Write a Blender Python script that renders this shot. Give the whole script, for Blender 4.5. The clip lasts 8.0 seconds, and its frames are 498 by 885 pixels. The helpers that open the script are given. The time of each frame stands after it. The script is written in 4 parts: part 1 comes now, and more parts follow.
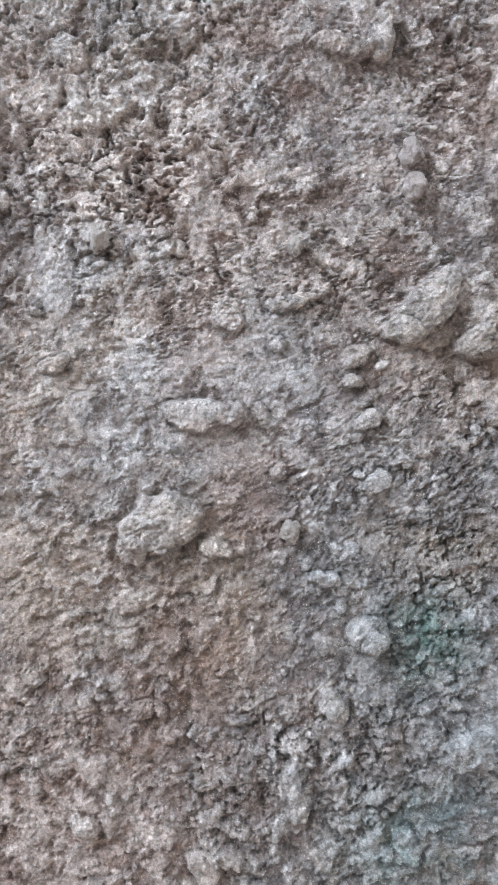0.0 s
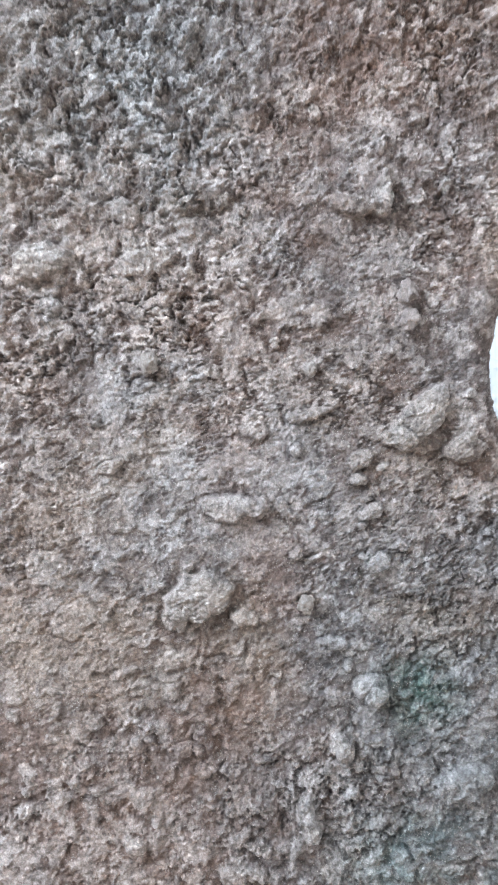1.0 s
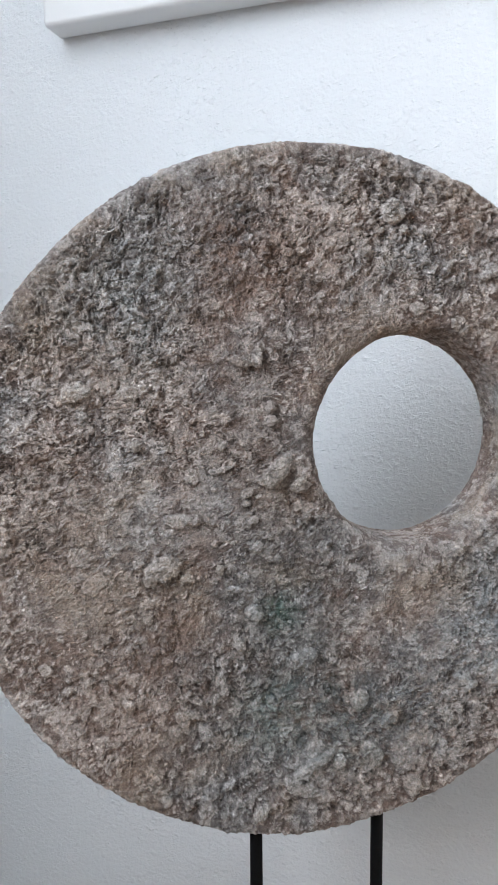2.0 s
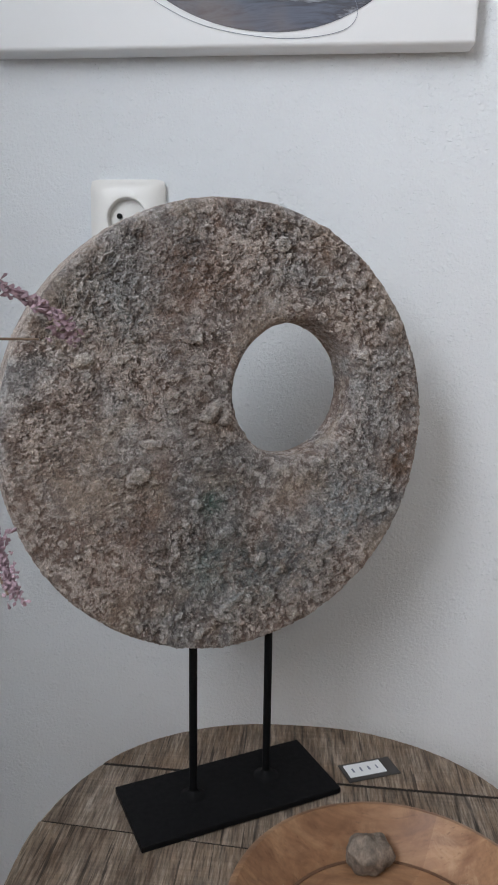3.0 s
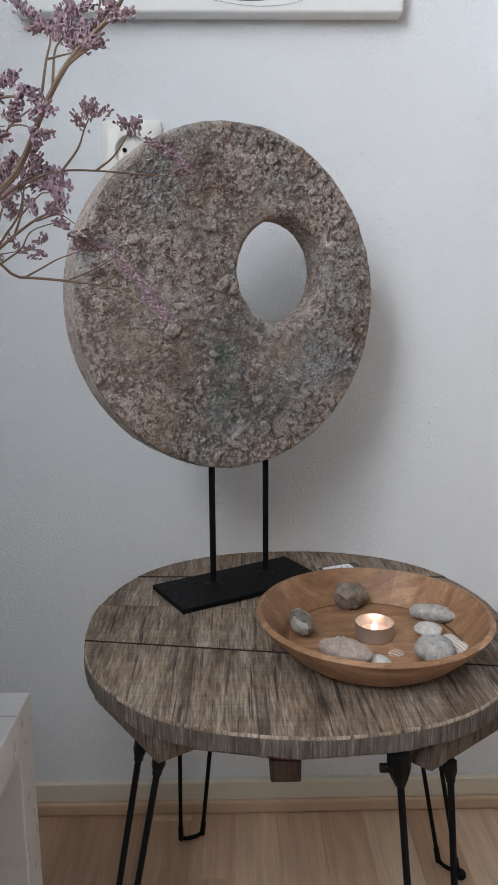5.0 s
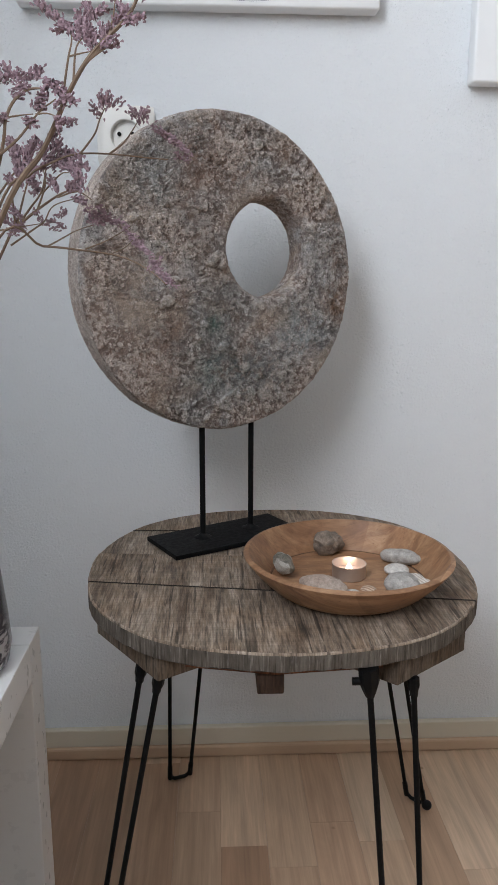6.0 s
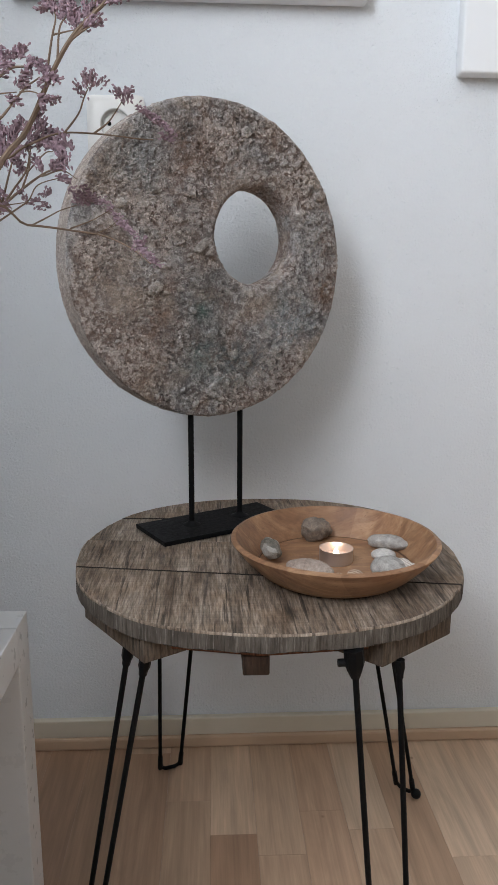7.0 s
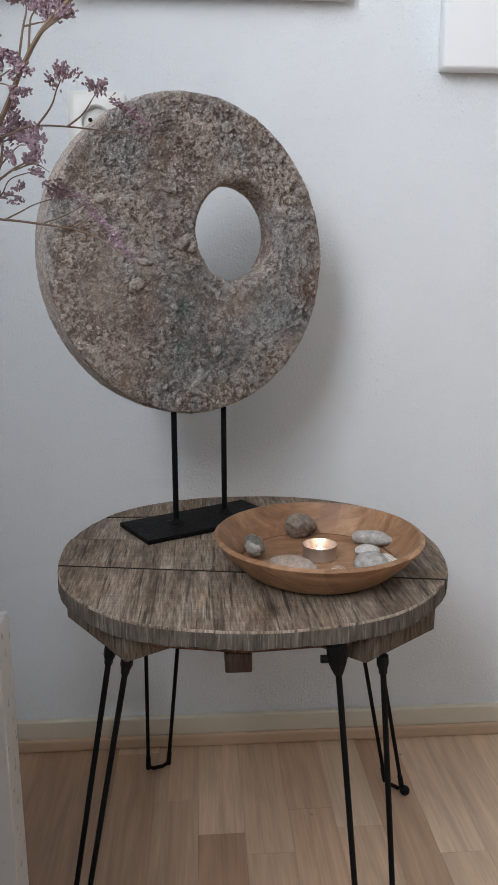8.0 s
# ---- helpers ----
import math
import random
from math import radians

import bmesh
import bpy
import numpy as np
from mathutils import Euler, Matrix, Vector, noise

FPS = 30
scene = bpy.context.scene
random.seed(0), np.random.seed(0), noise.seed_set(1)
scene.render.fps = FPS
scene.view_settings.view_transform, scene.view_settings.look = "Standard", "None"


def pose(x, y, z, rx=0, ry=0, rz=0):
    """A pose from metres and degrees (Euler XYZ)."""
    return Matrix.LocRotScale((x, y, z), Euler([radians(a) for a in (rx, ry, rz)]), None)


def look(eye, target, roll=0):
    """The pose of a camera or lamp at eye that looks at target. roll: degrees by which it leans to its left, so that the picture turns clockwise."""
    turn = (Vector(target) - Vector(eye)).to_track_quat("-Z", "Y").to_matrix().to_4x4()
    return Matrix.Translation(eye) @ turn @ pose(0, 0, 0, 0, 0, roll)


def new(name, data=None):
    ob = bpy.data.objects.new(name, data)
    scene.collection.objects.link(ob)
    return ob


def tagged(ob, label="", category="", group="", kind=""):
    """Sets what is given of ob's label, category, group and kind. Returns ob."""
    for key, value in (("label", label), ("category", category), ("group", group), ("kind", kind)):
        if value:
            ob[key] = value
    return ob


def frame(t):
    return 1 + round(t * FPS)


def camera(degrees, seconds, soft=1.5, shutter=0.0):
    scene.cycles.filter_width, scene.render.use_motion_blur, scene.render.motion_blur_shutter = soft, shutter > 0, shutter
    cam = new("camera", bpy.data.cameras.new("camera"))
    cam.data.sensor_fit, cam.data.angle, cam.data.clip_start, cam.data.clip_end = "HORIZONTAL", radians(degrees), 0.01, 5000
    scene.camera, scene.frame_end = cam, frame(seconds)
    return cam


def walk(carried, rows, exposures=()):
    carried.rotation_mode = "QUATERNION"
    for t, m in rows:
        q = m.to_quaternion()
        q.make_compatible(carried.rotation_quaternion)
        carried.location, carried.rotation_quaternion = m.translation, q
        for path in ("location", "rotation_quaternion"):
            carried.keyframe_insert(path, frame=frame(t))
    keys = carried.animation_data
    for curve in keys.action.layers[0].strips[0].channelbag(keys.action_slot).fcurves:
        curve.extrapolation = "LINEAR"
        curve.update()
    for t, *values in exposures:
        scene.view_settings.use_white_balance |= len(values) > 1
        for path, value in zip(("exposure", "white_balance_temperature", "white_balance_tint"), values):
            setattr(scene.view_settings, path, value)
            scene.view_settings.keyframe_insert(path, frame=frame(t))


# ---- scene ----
cam = camera(38.18, 8.0, soft=0.75, shutter=0.12)
# seconds, place in metres, yaw, pitch and lean in degrees
ROWS = [
    (0.0, -0.0247, -0.0904, 0.7816, 27.74, -3.90, 0.58),
    (0.5, -0.0311, -0.0947, 0.7849, 28.26, -3.63, 0.59),
    (1.0, -0.0129, -0.1186, 0.8088, 28.69, -4.41, 0.63),
    (1.5, 0.0188, -0.1858, 0.8369, 23.86, -5.16, 0.57),
    (1.7, 0.0335, -0.2199, 0.8430, 21.48, -5.59, 0.62),
    (2.8, 0.0244, -0.4468, 0.8814, 7.59, -9.19, -0.45),
    (3.0, 0.0118, -0.4848, 0.8731, 4.73, -9.88, -0.78),
    (3.5, -0.0216, -0.5795, 0.8436, -0.38, -10.66, -0.60),
    (4.0, -0.0499, -0.6462, 0.8298, -1.10, -11.39, -0.07),
    (4.5, -0.0592, -0.6655, 0.8045, -1.59, -11.44, 0.19),
    (4.7, -0.0490, -0.6791, 0.7920, -0.78, -10.88, 0.47),
    (5.8, -0.0643, -0.7725, 0.7701, -2.65, -11.83, -0.29),
    (6.0, -0.0634, -0.7841, 0.7670, -2.77, -12.08, -0.22),
    (6.5, -0.0603, -0.7917, 0.7539, -2.83, -12.19, -0.36),
    (7.0, -0.0544, -0.7905, 0.7515, -3.08, -12.02, -0.32),
    (7.5, -0.0480, -0.7888, 0.7490, -3.28, -12.02, -0.28),
    (8.0, -0.0435, -0.7876, 0.7472, -3.69, -12.04, 0.05),
]


def aim(x, y, z, yaw, pitch, lean):
    a, b = radians(yaw), radians(pitch)
    return look((x, y, z), (x - math.sin(a) * math.cos(b), y + math.cos(a) * math.cos(b), z + math.sin(b)), -lean)


# seconds, stops, white balance
EXPOSURES = [(0.0, 1.28, 5850, 8), (0.9, 1.30, 5850, 8), (1.5, 0.95, 6100, 7), (1.8, 0.70, 6200, 8), (2.7, 0.00, 6500, 10), (3.5, -0.14, 6500, 10), (4.5, -0.12, 6500, 10), (6.0, -0.05, 6500, 10), (8.0, -0.04, 6500, 10)]
walk(cam, [(row[0], aim(*row[1:])) for row in ROWS], EXPOSURES)

# ---- daylight: sky outside, one large window behind the camera ----
world = bpy.data.worlds.new("sky")
scene.world = world
world.use_nodes = True
sky = world.node_tree.nodes.new("ShaderNodeTexSky")
sky.sky_type, sky.sun_disc = "NISHITA", False
sky.sun_elevation, sky.sun_rotation = radians(35), radians(200)
world.node_tree.links.new(sky.outputs[0], world.node_tree.nodes["Background"].inputs[0])
world.node_tree.nodes["Background"].inputs[1].default_value = 0.1

ROOM = (-0.66, 2.8, -3.6, 0.30, 2.5)      # x, x, y, y, height
WIN_Y, WIN_Z, WIN_W, WIN_H = -1.30, 1.76, 1.00, 1.00
lamp = bpy.data.lights.new("window_light", "AREA")
lamp.shape, lamp.size, lamp.size_y, lamp.energy, lamp.color = "RECTANGLE", WIN_W, WIN_H, 56.0, (0.88, 0.93, 1.0)
lamp_ob = new("window_light", lamp)
lamp_ob.matrix_world = look((ROOM[0] - 0.05, WIN_Y, WIN_Z), (0, WIN_Y, WIN_Z))


# ---- helpers for meshes ----
def part(name, bm, material, parent=None, label="", smooth=True, m=None):
    me = bpy.data.meshes.new(name)
    bm.to_mesh(me)
    bm.free()
    me.materials.append(material)
    if smooth:
        me.polygons.foreach_set("use_smooth", [True] * len(me.polygons))
        me.set_sharp_from_angle(angle=radians(38))
    ob = new(name, me)
    if m is not None:
        ob.matrix_basis = m
    if parent:
        ob.parent = parent
    if label:
        tagged(ob, label)
    return ob


def from_arrays(name, verts, faces, material, parent=None, smooth=True):
    me = bpy.data.meshes.new(name)
    n, k = faces.shape
    me.vertices.add(len(verts))
    me.vertices.foreach_set("co", np.ascontiguousarray(verts, dtype=np.float32).ravel())
    me.loops.add(n * k)
    me.loops.foreach_set("vertex_index", np.ascontiguousarray(faces, dtype=np.int32).ravel())
    me.polygons.add(n)
    me.polygons.foreach_set("loop_start", np.arange(0, n * k, k, dtype=np.int32))
    me.polygons.foreach_set("use_smooth", np.full(n, smooth))
    me.update(calc_edges=True)
    me.materials.append(material)
    ob = new(name, me)
    if parent:
        ob.parent = parent
    return ob


def box(x0, x1, y0, y1, z0, z1, bevel=0.0, seg=2):
    bm = bmesh.new()
    bmesh.ops.create_cube(bm, size=1, matrix=Matrix.Translation(((x0 + x1) / 2, (y0 + y1) / 2, (z0 + z1) / 2)) @ Matrix.Diagonal((x1 - x0, y1 - y0, z1 - z0, 1)))
    if bevel:
        bmesh.ops.bevel(bm, geom=bm.edges[:], offset=bevel, segments=seg, affect="EDGES", profile=0.5)
    return bm


def prism(points, z0, z1, bevel=0.0, seg=2):
    bm = bmesh.new()
    low = [bm.verts.new((x, y, z0)) for x, y in points]
    high = [bm.verts.new((x, y, z1)) for x, y in points]
    n = len(points)
    bm.faces.new(low[::-1])
    bm.faces.new(high)
    for i in range(n):
        bm.faces.new((low[i], low[(i + 1) % n], high[(i + 1) % n], high[i]))
    bmesh.ops.recalc_face_normals(bm, faces=bm.faces[:])
    if bevel:
        bmesh.ops.bevel(bm, geom=[e for e in bm.edges], offset=bevel, segments=seg, affect="EDGES", profile=0.5)
    return bm


def lathe(profile, n=96, closed=False):
    bm = bmesh.new()
    rings = []
    for r, z in profile:
        if r < 1e-6:
            rings.append([bm.verts.new((0, 0, z))])
        else:
            rings.append([bm.verts.new((r * math.cos(2 * math.pi * i / n), r * math.sin(2 * math.pi * i / n), z)) for i in range(n)])
    pairs = list(zip(rings, rings[1:])) + ([(rings[-1], rings[0])] if closed else [])
    for a, b in pairs:
        for i in range(n):
            j = (i + 1) % n
            if len(a) == 1 and len(b) == 1:
                continue
            if len(a) == 1:
                bm.faces.new((a[0], b[i], b[j]))
            elif len(b) == 1:
                bm.faces.new((a[i], b[0], a[j]))
            else:
                bm.faces.new((a[i], b[i], b[j], a[j]))
    bmesh.ops.recalc_face_normals(bm, faces=bm.faces[:])
    return bm


def tube(bm, points, radii, n=8, cap=True):
    """A round bar along points, into bm."""
    pts = [Vector(p) for p in points]
    if not isinstance(radii, (list, tuple)):
        radii = [radii] * len(pts)
    rings, side = [], None
    for i, p in enumerate(pts):
        d = (pts[min(i + 1, len(pts) - 1)] - pts[max(i - 1, 0)]).normalized()
        if side is None:
            side = d.cross(Vector((0.3, 0.2, 1)) if abs(d.z) < 0.9 else Vector((1, 0, 0))).normalized()
        side = (side - d * side.dot(d)).normalized()
        other = d.cross(side)
        rings.append([bm.verts.new(p + radii[i] * (side * math.cos(2 * math.pi * k / n) + other * math.sin(2 * math.pi * k / n))) for k in range(n)])
    for a, b in zip(rings, rings[1:]):
        for k in range(n):
            bm.faces.new((a[k], a[(k + 1) % n], b[(k + 1) % n], b[k]))
    if cap:
        bm.faces.new(rings[0][::-1])
        bm.faces.new(rings[-1])
    return bm


def glide(points, n=8):
    """A smooth line through the points."""
    pts = [Vector(p) for p in points]
    ext = [pts[0] * 2 - pts[1]] + pts + [pts[-1] * 2 - pts[-2]]
    out = []
    for a, b, c, d in zip(ext, ext[1:], ext[2:], ext[3:]):
        for i in range(n):
            t = i / n
            out.append(0.5 * (2 * b + (c - a) * t + (2 * a - 5 * b + 4 * c - d) * t * t + (3 * b - a - 3 * c + d) * t ** 3))
    return out + [pts[-1]]


def thing(name, label, category, at=(0, 0, 0), group="", kind="", turn=0.0):
    ob = new(name)
    ob.empty_display_size = 0.02
    ob.matrix_basis = Matrix.Translation(at) @ Matrix.Rotation(turn, 4, "Z")
    return tagged(ob, label, category, group, kind)


# ---- helpers for materials ----
class Mat:
    def __init__(self, name, rough=0.6, metal=0.0, spec=0.5):
        self.m = bpy.data.materials.new(name)
        self.m.use_nodes = True
        self.nt = self.m.node_tree
        self.bsdf = self.nt.nodes["Principled BSDF"]
        self.bsdf.inputs["Roughness"].default_value = rough
        self.bsdf.inputs["Metallic"].default_value = metal
        self.bsdf.inputs["Specular IOR Level"].default_value = spec
        self.coord = self.node("ShaderNodeTexCoord").outputs["Object"]

    def node(self, kind, **props):
        n = self.nt.nodes.new(kind)
        for key, value in props.items():
            setattr(n, key, value)
        return n

    def put(self, socket, value):
        if isinstance(value, bpy.types.NodeSocket):
            self.nt.links.new(value, socket)
        else:
            socket.default_value = value

    def mapping(self, scale=(1, 1, 1), rot=(0, 0, 0), loc=(0, 0, 0), vec=None):
        n = self.node("ShaderNodeMapping")
        self.put(n.inputs[0], vec or self.coord)
        n.inputs["Location"].default_value, n.inputs["Rotation"].default_value, n.inputs["Scale"].default_value = loc, rot, scale
        return n.outputs[0]

    def noise(self, scale, detail=4.0, rough=0.55, vec=None, warp=0.0):
        n = self.node("ShaderNodeTexNoise")
        self.put(n.inputs["Vector"], vec or self.coord)
        n.inputs["Scale"].default_value, n.inputs["Detail"].default_value = scale, detail
        n.inputs["Roughness"].default_value, n.inputs["Distortion"].default_value = rough, warp
        return n.outputs[0]

    def cells(self, scale, vec=None, feature="F1", out=0):
        n = self.node("ShaderNodeTexVoronoi", feature=feature)
        self.put(n.inputs["Vector"], vec or self.coord)
        n.inputs["Scale"].default_value = scale
        return n.outputs[out]

    def ramp(self, fac, *stops):
        n = self.node("ShaderNodeValToRGB")
        self.put(n.inputs[0], fac)
        el = n.color_ramp.elements
        while len(el) < len(stops):
            el.new(0.5)
        for e, (pos, col) in zip(el, stops):
            e.position = pos
            e.color = (*col, 1) if isinstance(col, (tuple, list)) else (col, col, col, 1)
        return n.outputs[0]

    def mix(self, fac, a, b, mode="MIX"):
        n = self.node("ShaderNodeMix", data_type="RGBA", blend_type=mode)
        self.put(n.inputs[0], fac)
        for sock, v in ((n.inputs[6], a), (n.inputs[7], b)):
            self.put(sock, (*v, 1) if isinstance(v, tuple) else v)
        return n.outputs[2]

    def calc(self, op, a, b=0.0):
        n = self.node("ShaderNodeMath", operation=op)
        self.put(n.inputs[0], a)
        self.put(n.inputs[1], b)
        return n.outputs[0]

    def near(self, place, size):
        """1 near the place, falling to 0 at the size."""
        n = self.node("ShaderNodeVectorMath", operation="DISTANCE")
        self.put(n.inputs[0], self.coord)
        n.inputs[1].default_value = place
        r = self.node("ShaderNodeMapRange", interpolation_type="SMOOTHSTEP")
        self.put(r.inputs[0], n.outputs["Value"])
        for i, v in enumerate((0.0, size, 1.0, 0.0)):
            r.inputs[i + 1].default_value = v
        return r.outputs[0]

    def color(self, c):
        self.put(self.bsdf.inputs["Base Color"], (*c, 1) if isinstance(c, tuple) else c)
        return self

    def rough(self, r):
        self.put(self.bsdf.inputs["Roughness"], r)
        return self

    def bump(self, *layers):
        last = None
        for height, distance, strength in layers:
            n = self.node("ShaderNodeBump")
            self.put(n.inputs["Height"], height)
            n.inputs["Distance"].default_value, n.inputs["Strength"].default_value = distance, strength
            if last:
                self.put(n.inputs["Normal"], last)
            last = n.outputs[0]
        self.put(self.bsdf.inputs["Normal"], last)
        return self

    def random(self):
        return self.node("ShaderNodeObjectInfo").outputs["Random"]


# ---- materials ----
def wall_paint(name, tint):
    k = Mat(name, 0.75, spec=0.3)
    a = k.noise(2.2, 3, 0.5)
    k.color(k.mix(a, tuple(c * 0.97 for c in tint), tuple(min(1, c * 1.02) for c in tint)))
    v = k.mapping((1, 1, 1.5), (0, 0.35, 0))
    speck = k.ramp(k.noise(230, 2, 0.5, vec=v, warp=0.6), (0.58, 0.0), (0.72, 1.0))
    where = k.ramp(k.noise(11, 4, 0.65), (0.36, 0.25), (0.66, 1.0))
    scrape = k.ramp(k.noise(1, 3, 0.6, vec=k.mapping((75, 1, 230), (0, 0.45, 0)), warp=0.8), (0.60, 0.0), (0.72, 1.0))
    comb_at = k.ramp(k.noise(7, 2, 0.5, vec=k.mapping(loc=(3, 0, 5))), (0.56, 0.0), (0.66, 1.0))
    comb = k.noise(1, 2, 0.5, vec=k.mapping((330, 1, 45), (0, 0.25, 0)), warp=0.3)
    drop = k.ramp(k.cells(62), (0.10, 1.0), (0.20, 0.0))
    k.bump((k.noise(260, 3, 0.6), 0.0024, 0.62), (k.calc("MULTIPLY", speck, where), 0.0018, 0.55), (k.calc("MULTIPLY", scrape, where), 0.0014, 0.28), (k.calc("MULTIPLY", comb, comb_at), 0.0020, 0.45), (k.calc("MULTIPLY", drop, where), 0.0014, 0.5))
    return k.m


wall_white = wall_paint("white_wall_paint", (0.755, 0.785, 0.81))
# for the unseen walls only: a made-up darker tone that lowers the fill light
wall_low_bounce = wall_paint("unseen_wall_low_bounce", (0.62, 0.60, 0.57))
ceiling_white = wall_paint("white_ceiling_paint", (0.82, 0.82, 0.81))


def stone():
    k = Mat("weathered_cement_stone", 0.95, spec=0.15)
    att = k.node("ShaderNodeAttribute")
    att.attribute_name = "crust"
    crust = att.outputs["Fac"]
    big = k.noise(11, 5, 0.6, warp=0.4)
    mid = k.noise(85, 5, 0.68, warp=0.5)
    small = k.noise(460, 4, 0.7)
    spread = k.ramp(mid, (0.30, 0.0), (0.70, 1.0))
    earth_and_shade = k.mix(spread, (0.150, 0.108, 0.092), (0.345, 0.265, 0.228))
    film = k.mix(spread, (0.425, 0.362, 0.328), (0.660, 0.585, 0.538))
    # brown ground below the crust; also paints the shade in pits and crevices
    c = k.mix(k.calc("MINIMUM", crust, 1.0), earth_and_shade, film)
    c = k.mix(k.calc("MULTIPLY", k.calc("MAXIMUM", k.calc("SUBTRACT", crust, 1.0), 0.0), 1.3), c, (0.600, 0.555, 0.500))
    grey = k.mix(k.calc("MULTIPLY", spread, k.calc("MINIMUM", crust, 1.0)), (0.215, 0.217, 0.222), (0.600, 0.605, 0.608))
    c = k.mix(k.calc("MULTIPLY", k.ramp(big, (0.44, 0.0), (0.58, 1.0)), 0.72), c, grey)
    beige = k.ramp(k.noise(16, 5, 0.62, vec=k.mapping(loc=(7, 3, 2)), warp=0.5), (0.52, 0.0), (0.64, 0.6))
    c = k.mix(beige, c, k.mix(spread, (0.285, 0.215, 0.165), (0.560, 0.470, 0.385)))
    rust = k.ramp(k.noise(21, 4, 0.6, vec=k.mapping(loc=(4, 2, 7))), (0.54, 0.0), (0.68, 1.0))
    c = k.mix(k.calc("MULTIPLY", rust, 0.5), c, (0.270, 0.172, 0.128))
    # damp mineral stains
    jag = k.ramp(k.noise(90, 5, 0.68, vec=k.mapping(loc=(9, 1, 3)), warp=0.6), (0.36, 0.15), (0.60, 1.0))
    for place, size, tint, amount in STAINS:
        f = k.calc("MULTIPLY", k.calc("MULTIPLY", k.near(place, size), jag), amount)
        c = k.mix(f, c, tint)
    # clusters of dark specks strewn by noise
    dark_specks = k.ramp(k.noise(60, 6, 0.74, vec=k.mapping(loc=(1, 8, 5)), warp=0.5), (0.54, 0.0), (0.66, 1.0))
    c = k.mix(k.calc("MULTIPLY", dark_specks, 0.48), c, (0.072, 0.061, 0.056))
    rim = k.node("ShaderNodeAttribute")
    rim.attribute_name = "rim"
    c = k.mix(k.calc("MULTIPLY", rim.outputs["Fac"], 0.75), c, k.mix(spread, (0.410, 0.330, 0.288), (0.740, 0.660, 0.600)))
    # sand: single grains, pale and dark
    grains = k.ramp(k.cells(620, out=1), (0.0, 0.62), (1.0, 1.36))
    c = k.mix(0.55, c, grains, "MULTIPLY")
    sand = k.ramp(k.noise(2300, 3, 0.65), (0.34, 0.40), (0.66, 1.60))
    c = k.mix(0.34, c, sand, "MULTIPLY")
    pale = k.calc("MULTIPLY", k.ramp(k.cells(1350), (0.16, 1.0), (0.30, 0.0)), k.ramp(k.noise(160, 3, 0.6), (0.44, 0.0), (0.60, 1.0)))
    c = k.mix(k.calc("MULTIPLY", pale, 0.65), c, (0.64, 0.60, 0.55))
    fleck = k.ramp(k.cells(260), (0.08, 1.0), (0.15, 0.0))
    c = k.mix(k.calc("MULTIPLY", fleck, 0.5), c, (0.58, 0.545, 0.50))
    c = k.mix(0.62, c, k.ramp(small, (0.30, 0.46), (0.70, 1.50)), "MULTIPLY")
    k.color(c)
    k.bump((k.noise(430, 5, 0.66), 0.0022, 0.78), (k.noise(1500, 3, 0.7), 0.0007, 0.9), (k.cells(900), -0.0007, 0.8), (pale, 0.0003, 0.8))
    return k.m


# place on the disc (its own metres), reach, colour, strength
STAINS = [
    ((-0.010, 0.0, -0.060), 0.055, (0.150, 0.165, 0.162), 0.55),
    ((-0.026, 0.0, -0.110), 0.034, (0.150, 0.235, 0.222), 0.60),
    ((0.010, 0.0, -0.115), 0.050, (0.160, 0.215, 0.228), 0.65),
    ((-0.022, 0.0, -0.056), 0.017, (0.085, 0.185, 0.152), 0.70),
    ((0.055, 0.0, -0.115), 0.060, (0.191, 0.226, 0.247), 0.70),
    ((0.105, 0.0, -0.072), 0.055, (0.346, 0.400, 0.430), 0.80),
    ((0.160, 0.0, -0.030), 0.040, (0.270, 0.165, 0.110), 0.85),
    ((0.165, 0.0, 0.030), 0.050, (0.290, 0.190, 0.135), 0.60),
    ((-0.045, 0.0, 0.130), 0.060, (0.250, 0.165, 0.128), 0.80),
    ((-0.050, 0.0, 0.075), 0.035, (0.235, 0.155, 0.120), 0.60),
    ((0.015, 0.0, 0.110), 0.050, (0.304, 0.225, 0.182), 0.55),
    ((-0.095, 0.0, 0.100), 0.055, (0.420, 0.428, 0.425), 0.75),
    ((-0.127, 0.0, -0.020), 0.070, (0.430, 0.345, 0.290), 0.70),
    ((-0.035, 0.0, 0.025), 0.050, (0.150, 0.138, 0.132), 0.65),
    ((-0.010, 0.0, -0.010), 0.040, (0.150, 0.132, 0.122), 0.55),
    ((-0.090, 0.0, -0.090), 0.060, (0.350, 0.255, 0.208), 0.60),
    ((0.155, 0.0, 0.080), 0.040, (0.400, 0.315, 0.262), 0.50),
]


def plain(name, col, rough, metal=0.0, vary=0.06, grain=60.0, relief=0.0, relief_scale=300.0):
    k = Mat(name, rough, metal, 0.15 if max(col) < 0.02 else 0.5)
    n = k.noise(grain, 4, 0.6)
    k.color(k.mix(n, tuple(c * (1 - vary) for c in col), tuple(min(1, c * (1 + vary)) for c in col)))
    k.rough(k.ramp(k.noise(grain * 2.3, 4), (0.3, max(0.02, rough - 0.08)), (0.7, min(1, rough + 0.08))))
    if relief:
        k.bump((k.noise(relief_scale, 4, 0.6), relief, 0.5))
    return k.m


